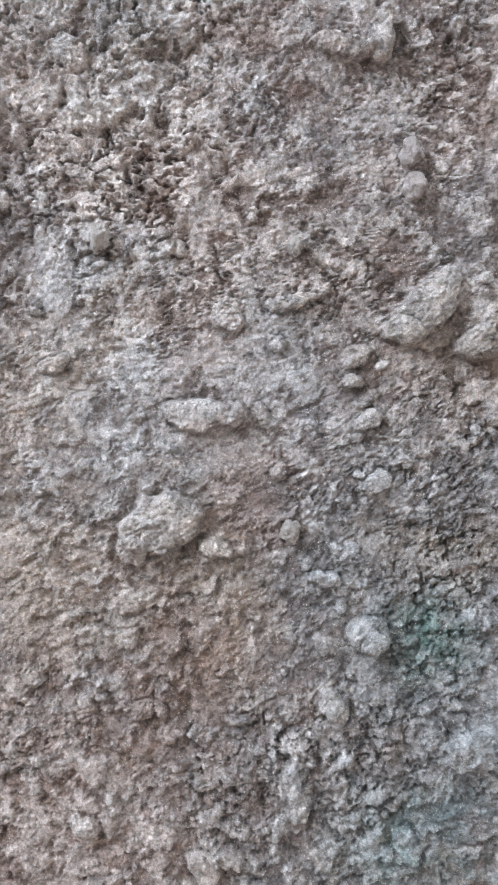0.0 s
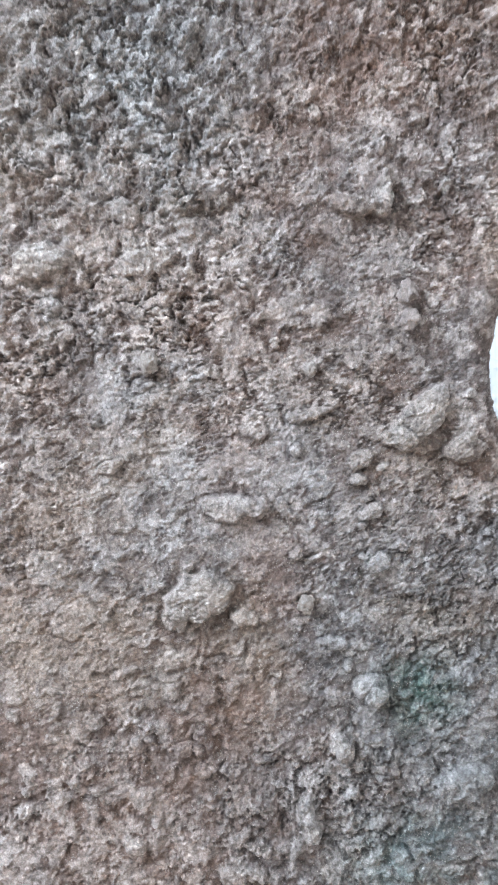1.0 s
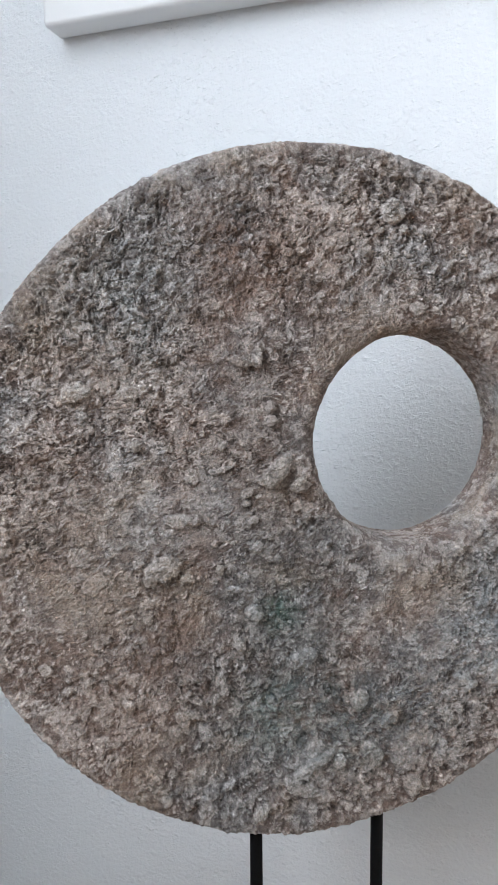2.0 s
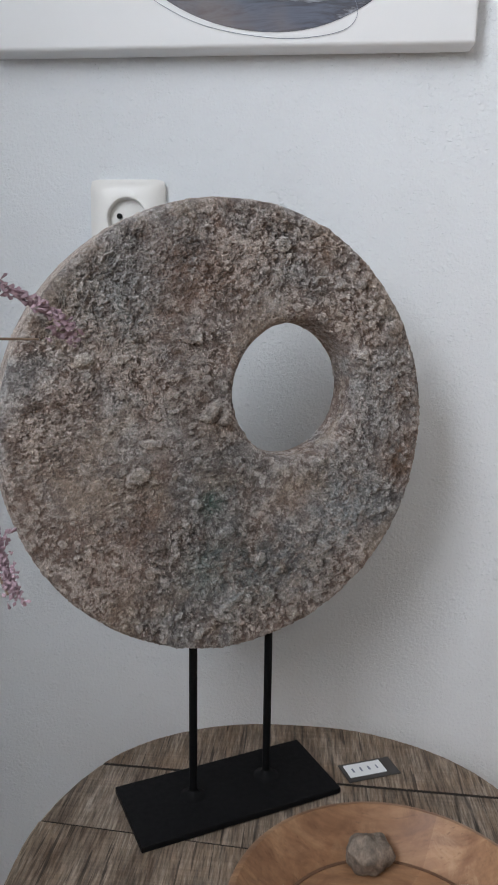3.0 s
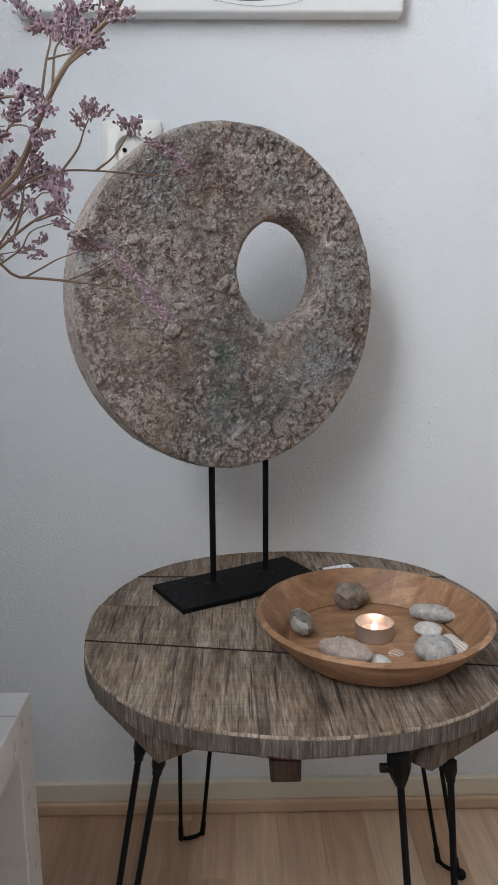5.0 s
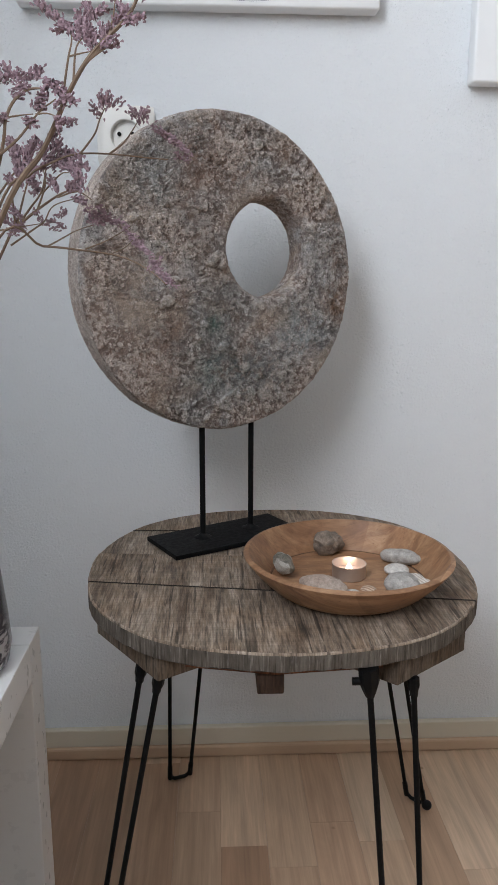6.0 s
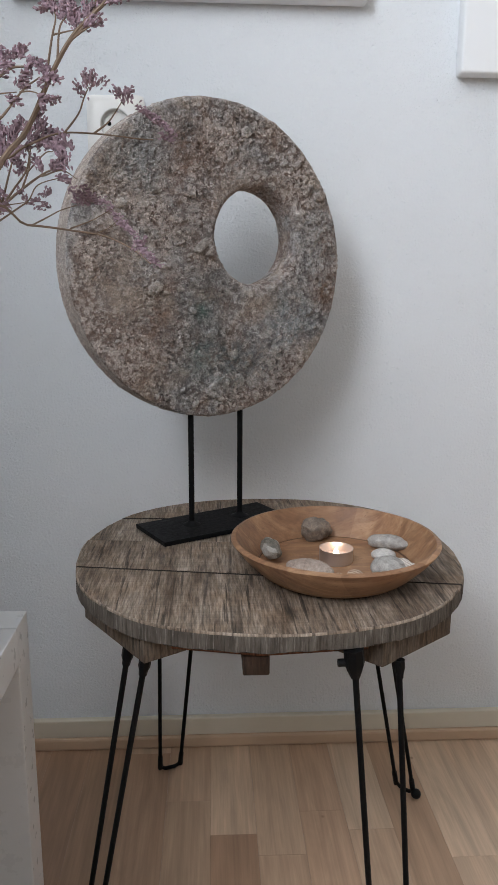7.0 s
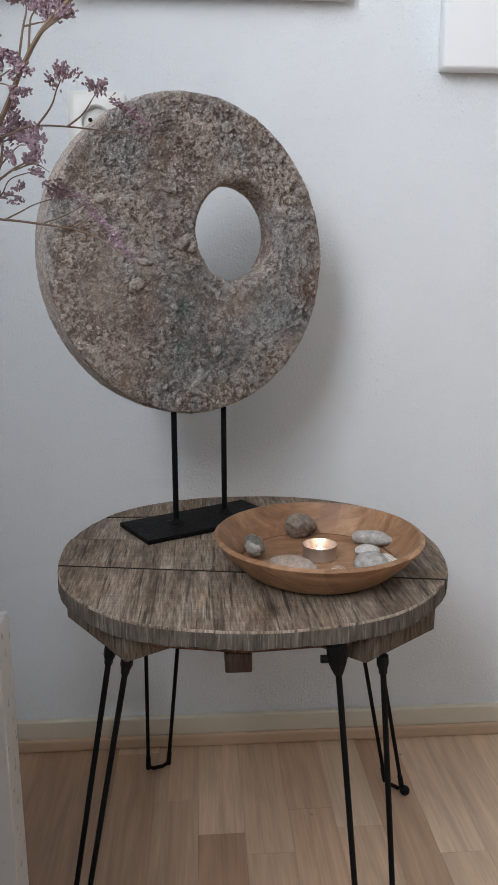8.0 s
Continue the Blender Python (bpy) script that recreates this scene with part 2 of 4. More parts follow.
def sawn_wood(name, lo, mid, hi, slant=0.28, edge=False):
    k = Mat(name, 0.72, spec=0.25)
    jump = k.calc("MULTIPLY", k.random(), 7.0)
    mv = k.node("ShaderNodeVectorMath", operation="ADD")
    k.put(mv.inputs[0], k.coord)
    comb = k.node("ShaderNodeCombineXYZ")
    for i in range(3):
        k.put(comb.inputs[i], jump)
    k.put(mv.inputs[1], comb.outputs[0])
    base = mv.outputs[0]
    saw = k.noise(1, 4, 0.65, vec=k.mapping((330, 34, 34), (0, 0, slant), vec=base))
    band = k.noise(1, 3, 0.6, vec=k.mapping((85, 7, 8), (0, 0, slant), vec=base), warp=0.1)
    wide = k.noise(1, 3, 0.6, vec=k.mapping((24, 9, 9), (0, 0, slant), vec=base), warp=0.2)
    grain = k.noise(1, 5, 0.7, vec=k.mapping((14, 300, 200), (0, 0, -0.13), vec=base), warp=0.3)
    blot = k.noise(18, 4, 0.6, vec=base)
    c = k.ramp(wide, (0.32, lo), (0.50, mid), (0.68, hi))
    c = k.mix(0.70, c, k.ramp(band, (0.35, lo), (0.50, mid), (0.66, hi)))
    c = k.mix(0.42, c, k.ramp(saw, (0.38, lo), (0.50, mid), (0.62, hi)))
    c = k.mix(0.40, c, k.ramp(grain, (0.32, 0.55), (0.66, 1.35)), "MULTIPLY")
    c = k.mix(k.calc("MULTIPLY", k.random(), 0.35), c, tuple(v * w for v, w in zip(mid, (1.10, 0.86, 0.66))))
    c = k.mix(k.ramp(blot, (0.48, 0.0), (0.70, 0.5)), c, tuple(v * w for v, w in zip(mid, (1.05, 0.86, 0.68))))
    scar = k.ramp(k.noise(1, 2, 0.5, vec=k.mapping((240, 10, 16), (0, 0, slant), vec=base)), (0.64, 0.0), (0.67, 1.0))
    c = k.mix(k.calc("MULTIPLY", scar, 0.7), c, tuple(v * 0.4 for v in lo))
    damp = k.noise(1, 4, 0.6, vec=k.mapping((22, 8, 9), (0, 0, slant), vec=base), warp=0.5)
    c = k.mix(0.85, c, k.ramp(damp, (0.34, (0.55, 0.49, 0.44)), (0.47, (0.96, 0.91, 0.87)), (0.66, (1.18, 1.17, 1.16))), "MULTIPLY")
    ticks = k.ramp(k.noise(1, 3, 0.7, vec=k.mapping((520, 44, 44), (0, 0, slant), vec=base)), (0.38, 0.42), (0.60, 1.38))
    c = k.mix(0.62, c, ticks, "MULTIPLY")
    cut = k.ramp(k.noise(1, 1, 0.5, vec=k.mapping((30, 1.6, 1.6), (0, 0, slant), vec=base)), (0.480, 0.0), (0.497, 1.0), (0.514, 0.0))
    c = k.mix(k.calc("MULTIPLY", cut, k.ramp(k.noise(30, 3, 0.6, vec=base), (0.36, 0.0), (0.56, 0.85))), c, tuple(v * 0.4 for v in lo))
    along = k.ramp(k.noise(1, 4, 0.7, vec=k.mapping((16, 520, 400), (0, 0, -0.10), vec=base)), (0.34, 0.70), (0.66, 1.25))
    c = k.mix(0.32, c, along, "MULTIPLY")
    k.color(c)
    k.rough(k.ramp(blot, (0.3, 0.60), (0.7, 0.85)))
    k.bump((saw, 0.0016, 0.7), (grain, 0.0010, 0.5))
    return k.m


def turned_wood():
    k = Mat("orange_brown_turned_wood", 0.5, spec=0.4)
    g = k.noise(1, 5, 0.62, vec=k.mapping((12, 70, 30), (0.2, 0.1, 0.7)), warp=0.9)
    fine = k.noise(1, 3, 0.6, vec=k.mapping((30, 420, 160), (0.2, 0.1, 0.7)))
    b = k.noise(13, 3, 0.5)
    c = k.ramp(g, (0.28, (0.180, 0.088, 0.046)), (0.50, (0.335, 0.188, 0.104)), (0.72, (0.47, 0.295, 0.175)))
    c = k.mix(0.5, c, k.ramp(fine, (0.3, 0.72), (0.7, 1.2)), "MULTIPLY")
    c = k.mix(k.ramp(b, (0.5, 0.0), (0.75, 0.5)), c, (0.31, 0.150, 0.075))
    worn = k.noise(34, 5, 0.7, vec=k.mapping(loc=(3, 5, 1)), warp=0.8)
    c = k.mix(k.ramp(worn, (0.50, 0.0), (0.68, 0.55)), c, (0.17, 0.085, 0.045))
    c = k.mix(k.ramp(worn, (0.28, 0.5), (0.44, 0.0)), c, (0.50, 0.335, 0.205))
    # glued staves, each of its own tone
    sep = k.node("ShaderNodeSeparateXYZ")
    k.put(sep.inputs[0], k.mapping((1, 1, 1), (0, 0, 0.55)))
    stave = k.node("ShaderNodeTexWhiteNoise", noise_dimensions="1D")
    k.put(stave.inputs["W"], k.calc("FLOOR", k.calc("MULTIPLY", k.calc("ADD", sep.outputs[0], 0.013), 17.0)))
    c = k.mix(0.8, c, k.ramp(stave.outputs[0], (0.0, (0.74, 0.68, 0.62)), (1.0, (1.28, 1.28, 1.26))), "MULTIPLY")
    flecks = k.ramp(k.noise(1, 3, 0.6, vec=k.mapping((60, 700, 300), (0.2, 0.1, 0.7))), (0.62, 0.0), (0.72, 0.6))
    c = k.mix(flecks, c, (0.11, 0.055, 0.03))
    k.color(c)
    k.rough(k.ramp(g, (0.3, 0.42), (0.7, 0.6)))
    k.bump((fine, 0.0004, 0.4), (k.noise(150, 3), 0.0005, 0.3))
    return k.m


def laminate():
    k = Mat("pale_beech_laminate", 0.34, spec=0.45)
    r = k.random()
    jump = k.calc("MULTIPLY", r, 13.0)
    comb = k.node("ShaderNodeCombineXYZ")
    for i in range(3):
        k.put(comb.inputs[i], jump)
    mv = k.node("ShaderNodeVectorMath", operation="ADD")
    k.put(mv.inputs[0], k.coord)
    k.put(mv.inputs[1], comb.outputs[0])
    v = mv.outputs[0]
    g = k.noise(1, 4, 0.58, vec=k.mapping((20, 2.4, 1), vec=v), warp=1.9)
    fine = k.noise(1, 3, 0.6, vec=k.mapping((260, 8, 1), vec=v))
    # growth rings cut at a slant: long arches
    ring = k.node("ShaderNodeTexWave", wave_type="BANDS", bands_direction="X")
    k.put(ring.inputs["Vector"], k.mapping((1, 0.10, 1), vec=v))
    for key, value in (("Scale", 15.0), ("Distortion", 14.0), ("Detail", 2.0), ("Detail Scale", 0.55)):
        ring.inputs[key].default_value = value
    tone = k.ramp(r, (0.0, (0.339, 0.201, 0.122)), (0.2, (0.508, 0.341, 0.226)), (0.55, (0.650, 0.475, 0.333)), (0.80, (0.508, 0.330, 0.217)), (1.0, (0.362, 0.217, 0.136)))
    c = k.mix(0.8, tone, k.ramp(g, (0.3, 0.76), (0.7, 1.14)), "MULTIPLY")
    c = k.mix(0.30, c, k.ramp(ring.outputs[1], (0.0, 0.84), (0.6, 1.08)), "MULTIPLY")
    c = k.mix(0.6, c, k.ramp(fine, (0.3, 0.80), (0.7, 1.14)), "MULTIPLY")
    knot = k.ramp(k.cells(9, vec=v), (0.012, 1.0), (0.035, 0.0))
    c = k.mix(k.calc("MULTIPLY", knot, 0.6), c, (0.20, 0.105, 0.06))
    k.color(c)
    k.rough(k.ramp(g, (0.3, 0.30), (0.7, 0.42)))
    return k.m


def pebble_stone(name, a, b, stripe=None, scale=120, bands=260):
    k = Mat(name, 0.75, spec=0.3)
    n = k.noise(scale, 5, 0.65, warp=0.4)
    c = k.ramp(n, (0.32, a), (0.66, b))
    if stripe:
        w = k.node("ShaderNodeTexWave", wave_type="BANDS", bands_direction="DIAGONAL")
        k.put(w.inputs["Vector"], k.coord)
        w.inputs["Scale"].default_value, w.inputs["Distortion"].default_value, w.inputs["Detail"].default_value = bands, 7.0 if bands < 40 else 1.8, 3
        c = k.mix(k.ramp(w.outputs[1], (0.62, 0.0), (0.80, 0.9)), c, stripe)
    c = k.mix(0.6, c, k.ramp(k.noise(scale * 6, 3, 0.7), (0.3, 0.55), (0.7, 1.3)), "MULTIPLY")
    k.color(c)
    k.bump((k.noise(scale * 3, 5, 0.7), 0.0016, 0.8))
    return k.m


stone_mat = stone()
black_steel = plain("matt_black_powder_coat", (0.004, 0.004, 0.0045), 0.6, 0.0, 0.2, 90, 0.0002, 900)
black_plastic = plain("black_plastic", (0.005, 0.005, 0.0055), 0.5, 0.0, 0.15, 80)
table_wood = sawn_wood("grey_rough_sawn_wood", (0.072, 0.057, 0.044), (0.215, 0.177, 0.142), (0.405, 0.357, 0.305))
worn_wood = sawn_wood("pale_worn_wood", (0.15, 0.12, 0.095), (0.29, 0.25, 0.205), (0.46, 0.41, 0.355), 0.3)


def end_grain():
    """Sawn round edge: dark, with pale upright fibres."""
    k = Mat("dark_sawn_edge_wood", 0.85, spec=0.15)
    fibre = k.noise(1, 4, 0.7, vec=k.mapping((520, 520, 26)))
    wide = k.noise(1, 4, 0.6, vec=k.mapping((90, 90, 20)))
    c = k.ramp(wide, (0.34, (0.072, 0.060, 0.050)), (0.52, (0.125, 0.106, 0.088)), (0.70, (0.18, 0.156, 0.132)))
    c = k.mix(k.ramp(fibre, (0.55, 0.0), (0.70, 0.65)), c, (0.34, 0.31, 0.275))
    c = k.mix(k.ramp(fibre, (0.34, 0.7), (0.46, 0.0)), c, (0.035, 0.028, 0.022))
    k.color(c)
    k.bump((fibre, 0.0022, 0.9), (k.noise(120, 3), 0.0010, 0.5))
    return k.m


round_edge = end_grain()
seam_dirt = plain("dark_dirt_in_seams", (0.028, 0.022, 0.018), 0.9, 0, 0.3, 200)
edge_wood = sawn_wood("grey_brown_block_wood", (0.060, 0.052, 0.044), (0.130, 0.113, 0.096), (0.215, 0.190, 0.164), 1.2)
dark_wood = sawn_wood("dark_brown_wood", (0.026, 0.017, 0.013), (0.062, 0.040, 0.030), (0.105, 0.070, 0.052), 1.3)
red_wood = sawn_wood("red_brown_wood", (0.09, 0.040, 0.025), (0.16, 0.075, 0.046), (0.24, 0.125, 0.08), 1.3)
bowl_wood = turned_wood()
floor_mat = laminate()
white_plastic = plain("white_socket_plastic", (0.80, 0.79, 0.76), 0.35, 0, 0.02)
dark_hole = plain("dark_socket_hole", (0.01, 0.01, 0.01), 0.8)
white_foil = plain("white_melamine", (0.80, 0.80, 0.80), 0.32, 0, 0.02, 30)
cream_paint = plain("cream_baseboard_paint", (0.66, 0.60, 0.49), 0.45, 0, 0.04, 40)
beige_strip = plain("beech_skirting_strip", (0.55, 0.39, 0.27), 0.42, 0, 0.10, 35)
aluminium = plain("thin_aluminium", (0.62, 0.58, 0.56), 0.38, 0.9, 0.08)
wax_mat = plain("molten_candle_wax", (0.60, 0.47, 0.40), 0.15, 0, 0.03)
stem_mat = plain("dry_brown_stem", (0.175, 0.120, 0.082), 0.75, 0, 0.3, 90)
paper = plain("white_paper", (0.78, 0.79, 0.80), 0.7, 0, 0.03)
ink = plain("grey_print", (0.22, 0.24, 0.30), 0.7)
slate_card = plain("dark_card", (0.05, 0.045, 0.042), 0.6, 0, 0.25)
window_white = plain("white_window_paint", (0.8, 0.8, 0.79), 0.4, 0, 0.02)


def blossom(name, a, b):
    k = Mat(name, 0.8, spec=0.2)
    k.put(k.bsdf.inputs["Subsurface Weight"], 0.0)
    g = k.node("ShaderNodeNewGeometry").outputs["Random Per Island"]
    k.color(k.mix(k.calc("MULTIPLY", k.noise(500, 2), 0.8), k.mix(g, a, b), (0.42, 0.32, 0.36)))
    return k.m


pink_bud = blossom("dusty_pink_blossom", (0.140, 0.080, 0.092), (0.370, 0.245, 0.288))
brown_bud = blossom("withered_brown_blossom", (0.105, 0.060, 0.064), (0.260, 0.160, 0.178))


def canvas_cloth():
    k = Mat("white_canvas", 0.7, spec=0.25)
    k.color(k.mix(k.noise(5, 3), (0.80, 0.82, 0.83), (0.85, 0.86, 0.87)))
    k.bump((k.noise(900, 2), 0.0003, 0.4))
    return k.m


canvas_mat = canvas_cloth()


def paint_mat():
    k = Mat("dark_blue_grey_brushed_paint", 0.55)
    s = k.noise(1, 5, 0.7, vec=k.mapping((9, 1, 60), (0, 0.12, 0)), warp=0.8)
    c = k.ramp(s, (0.30, (0.02, 0.022, 0.03)), (0.45, (0.10, 0.115, 0.16)), (0.58, (0.05, 0.05, 0.065)), (0.72, (0.42, 0.44, 0.50)))
    rim = k.ramp(k.noise(14, 3), (0.45, 0.0), (0.65, 0.45))
    c = k.mix(rim, c, (0.22, 0.16, 0.13))
    k.color(c)
    k.bump((s, 0.001, 0.4))
    return k.m


oval_paint = paint_mat()


def smoky_glass():
    k = Mat("dark_swirled_ceramic", 0.22)
    w = k.noise(1, 4, 0.6, vec=k.mapping((40, 40, 90), (0.6, 0.3, 0)), warp=2.5)
    low = k.node("ShaderNodeSeparateXYZ")
    k.put(low.inputs[0], k.coord)
    f = k.ramp(k.calc("MULTIPLY", low.outputs[2], 10.0), (0.35, 1.0), (0.55, 0.0))
    c = k.mix(k.calc("MULTIPLY", f, k.ramp(w, (0.5, 0.0), (0.56, 1.0))), (0.060, 0.054, 0.066), (0.42, 0.41, 0.42))
    k.color(c)
    return k.m


vase_mat = smoky_glass()

# ---- the room ----
X0, X1, Y0, Y1, H = ROOM
T = 0.12


def structure(name, bm, material, label):
    return tagged(part(name, bm, material, smooth=False), label, name.split("_")[0], kind="structure")


structure("wall_north", box(X0 - T, X1 + T, Y1, Y1 + T, -0.05, H), wall_white, "white painted wall with rough plaster texture")
structure("wall_south", box(X0 - T, X1 + T, Y0 - T, Y0, -0.05, H), wall_low_bounce, "unseen closing wall, toned warm grey to cut bounce light")
structure("wall_east", box(X1, X1 + T, Y0, Y1, -0.05, H), wall_low_bounce, "unseen closing side wall, toned warm grey to cut bounce light")
wy0, wy1, wz0, wz1 = WIN_Y - WIN_W / 2, WIN_Y + WIN_W / 2, WIN_Z - WIN_H / 2, WIN_Z + WIN_H / 2
west = bmesh.new()
for a in ((Y0, wy0, -0.05, H), (wy1, Y1, -0.05, H), (wy0, wy1, -0.05, wz0), (wy0, wy1, wz1, H)):
    bmesh.ops.create_cube(west, size=1, matrix=Matrix.Translation((X0 - T / 2, (a[0] + a[1]) / 2, (a[2] + a[3]) / 2)) @ Matrix.Diagonal((T, a[1] - a[0], a[3] - a[2], 1)))
structure("wall_west", west, wall_white, "white painted wall with a window opening")
structure("ceiling", box(X0 - T, X1 + T, Y0 - T, Y1 + T, H, H + 0.1), ceiling_white, "plain white ceiling")
window = thing("window_1", "white framed window letting daylight in", "window", (0, 0, 0), kind="structure")
for a, b, c, d in ((wy0, wy1, wz0, wz0 + 0.05), (wy0, wy1, wz1 - 0.05, wz1), (wy0, wy0 + 0.05, wz0 + 0.05, wz1 - 0.05), (wy1 - 0.05, wy1, wz0 + 0.05, wz1 - 0.05)):
    part("window_frame", box(X0 - 0.11, X0 - 0.06, a, b, c, d), window_white, window, smooth=False)
structure("ground", box(-120, X0 - T - 0.02, -60, 60, -3.1, -3.0), plain("grass_ground", (0.07, 0.09, 0.04), 0.9, 0, 0.3, 3), "green ground outside the window")

# floor: base sheet below, laid with single strips
floor = structure("floor", box(X0 - T, X1 + T, Y0 - T, Y1 + T, -0.05, -0.006), plain("floor_underlay", (0.16, 0.10, 0.06), 0.8), "pale beech laminate floor of narrow strips")

base = structure("baseboard", box(X0, X1, Y1 - 0.012, Y1, 0.022, 0.053, 0.002), cream_paint, "cream painted wooden baseboard along the wall")
structure("trim", box(X0, X1, Y1 - 0.016, Y1, 0.0, 0.022, 0.004), beige_strip, "narrow beech skirting strip at the floor edge")
for n, (a, b) in enumerate(((X0, X0 + 0.012), (X1 - 0.012, X1))):
    structure("baseboard_side", box(a, b, Y0, Y1 - 0.016, 0.0, 0.053, 0.002), cream_paint, "cream painted wooden baseboard along the side wall")

# ---- wall socket ----
socket = thing("wall_socket", "white plastic wall socket with two round pin holes", "socket", (-0.1845, 0.30, 0.974))


def socket_plate():
    bm = bmesh.new()
    h, inner, depth = 0.040, 0.0205, 0.013
    n = 48

    def square(a, half, r=0.008):
        # rounded square in the direction a
        c, s = math.cos(a), math.sin(a)
        k = half / max(abs(c), abs(s))
        p = Vector((c * k, s * k))
        lim = half - r
        q = Vector((max(-lim, min(lim, p.x)), max(-lim, min(lim, p.y))))
        d = p - q
        return q + d.normalized() * r if d.length > 1e-6 else p

    rings = []
    for half, y, round_r in ((h, 0.0, 0.006), (h, -0.006, 0.006), (h - 0.004, -depth + 0.002, 0.009), (h - 0.011, -depth, 0.012)):
        rings.append([bm.verts.new((square(2 * math.pi * i / n, half, round_r).x, y, square(2 * math.pi * i / n, half, round_r).y)) for i in range(n)])
    for r, y in ((inner + 0.001, -depth), (inner, -depth + 0.001), (inner - 0.0006, -0.004), (0.001, -0.004)):
        rings.append([bm.verts.new((r * math.cos(2 * math.pi * i / n), y, r * math.sin(2 * math.pi * i / n))) for i in range(n)])
    for a, b in zip(rings, rings[1:]):
        for i in range(n):
            bm.faces.new((a[i], a[(i + 1) % n], b[(i + 1) % n], b[i]))
    bm.faces.new(rings[-1])
    bmesh.ops.recalc_face_normals(bm, faces=bm.faces[:])
    return bm


part("cover_plate", socket_plate(), white_plastic, socket)
for x in (-0.0095, 0.0095):
    part("pin_hole", lathe([(0, 0), (0.0028, 0), (0.0028, 0.003), (0, 0.003)], 20), dark_hole, socket, m=Matrix.Translation((x, -0.0035, 0.003)) @ Matrix.Rotation(radians(90), 4, "X"))

# ---- canvases ----


def canvas(at, w, h, label):
    ob = thing("canvas_picture", label, "picture", at)
    bm = box(0, w, -0.028, -0.001, 0, h, 0.004, 3)
    part("canvas", bm, canvas_mat, ob)
    return ob


pic = canvas((-0.322, 0.30, 1.1335), 0.484, 0.60, "white canvas painting with a dark blue-grey round form")
disc_bm = bmesh.new()
ring = [disc_bm.verts.new((0.287 + 0.180 * math.cos(a) * (1 + 0.006 * math.sin(7 * a)), -0.0285, 0.190 + 0.178 * math.sin(a) * (1 + 0.008 * math.sin(5 * a + 1)))) for a in [2 * math.pi * i / 90 for i in range(90)]]
disc_bm.faces.new(ring)
bmesh.ops.recalc_face_normals(disc_bm, faces=disc_bm.faces[:])
part("painted_round", disc_bm, oval_paint, pic, "dark blue-grey brushed round", smooth=False)
line = bmesh.new()
tube(line, glide([(0.008 + x, -0.0288, z) for x, z in ((0.12, 0.075), (0.17, 0.040), (0.22, 0.018), (0.29, 0.007), (0.345, 0.012), (0.362, 0.028), (0.352, 0.055))], 8), 0.00024, 5)
part("pencil_line", line, ink, pic)
canvas((0.294, 0.30, 1.046), 0.476, 0.60, "plain white canvas hung on the wall")

# ---- shelf unit ----
KX, KZ, KT = -0.247, 0.423, 0.040
KY = -0.083
shelf = thing("shelf_unit", "low white open cube shelf unit with thick boards", "shelf", (0, 0, 0))
part("end_board", box(KX - 0.39, KX, KY - KT, KY, 0, KZ, 0.0012), white_foil, shelf, smooth=False)
part("end_board", box(KX - 0.39, KX, KY - 0.77, KY - 0.77 + KT, 0, KZ, 0.0012), white_foil, shelf, smooth=False)
part("top_board", box(KX - 0.39, KX, KY - 0.77 + KT + 0.0004, KY - KT - 0.0004, KZ - KT, KZ, 0.0012), white_foil, shelf, smooth=False)
part("bottom_board", box(KX - 0.39, KX, KY - 0.77 + KT, KY - KT, 0, KT, 0.0012), white_foil, shelf, smooth=False)
part("divider", box(KX - 0.388, KX - 0.002, KY - 0.393, KY - 0.377, KT, KZ - KT, 0.001), white_foil, shelf, smooth=False)

# ---- vase on the shelf ----
VX, VY = -0.323, -0.165
vase = tagged(part("vase", lathe([(0, 0), (0.058, 0), (0.066, 0.004), (0.069, 0.02), (0.067, 0.05), (0.062, 0.10), (0.055, 0.15), (0.046, 0.19), (0.040, 0.215), (0.037, 0.22), (0.034, 0.215), (0.040, 0.18), (0.05, 0.12), (0.056, 0.03), (0, 0.012)], 64), vase_mat,
                   m=Matrix.Translation((VX, VY, KZ))), "dark glossy vase with pale swirls near its foot", "vase")


# ---- side table ----
TX, TY, TZ, TR = 0.0086, -0.0052, 0.457, 0.2162
TB = 0.4385
table = thing("side_table", "round side table of grey rough-sawn boards on hairpin legs", "table", (TX, TY, 0))


def clip(poly, m, y0, above):
    """The polygon's part above or below the line y = y0 + m x."""
    out = []
    for a, b in zip(poly, poly[1:] + poly[:1]):
        fa, fb = a[1] - y0 - m * a[0], b[1] - y0 - m * b[0]
        if not above:
            fa, fb = -fa, -fb
        if fa >= 0:
            out.append(a)
        if (fa >= 0) != (fb >= 0):
            t = fa / (fa - fb)
            out.append((a[0] + t * (b[0] - a[0]), a[1] + t * (b[1] - a[1])))
    return out


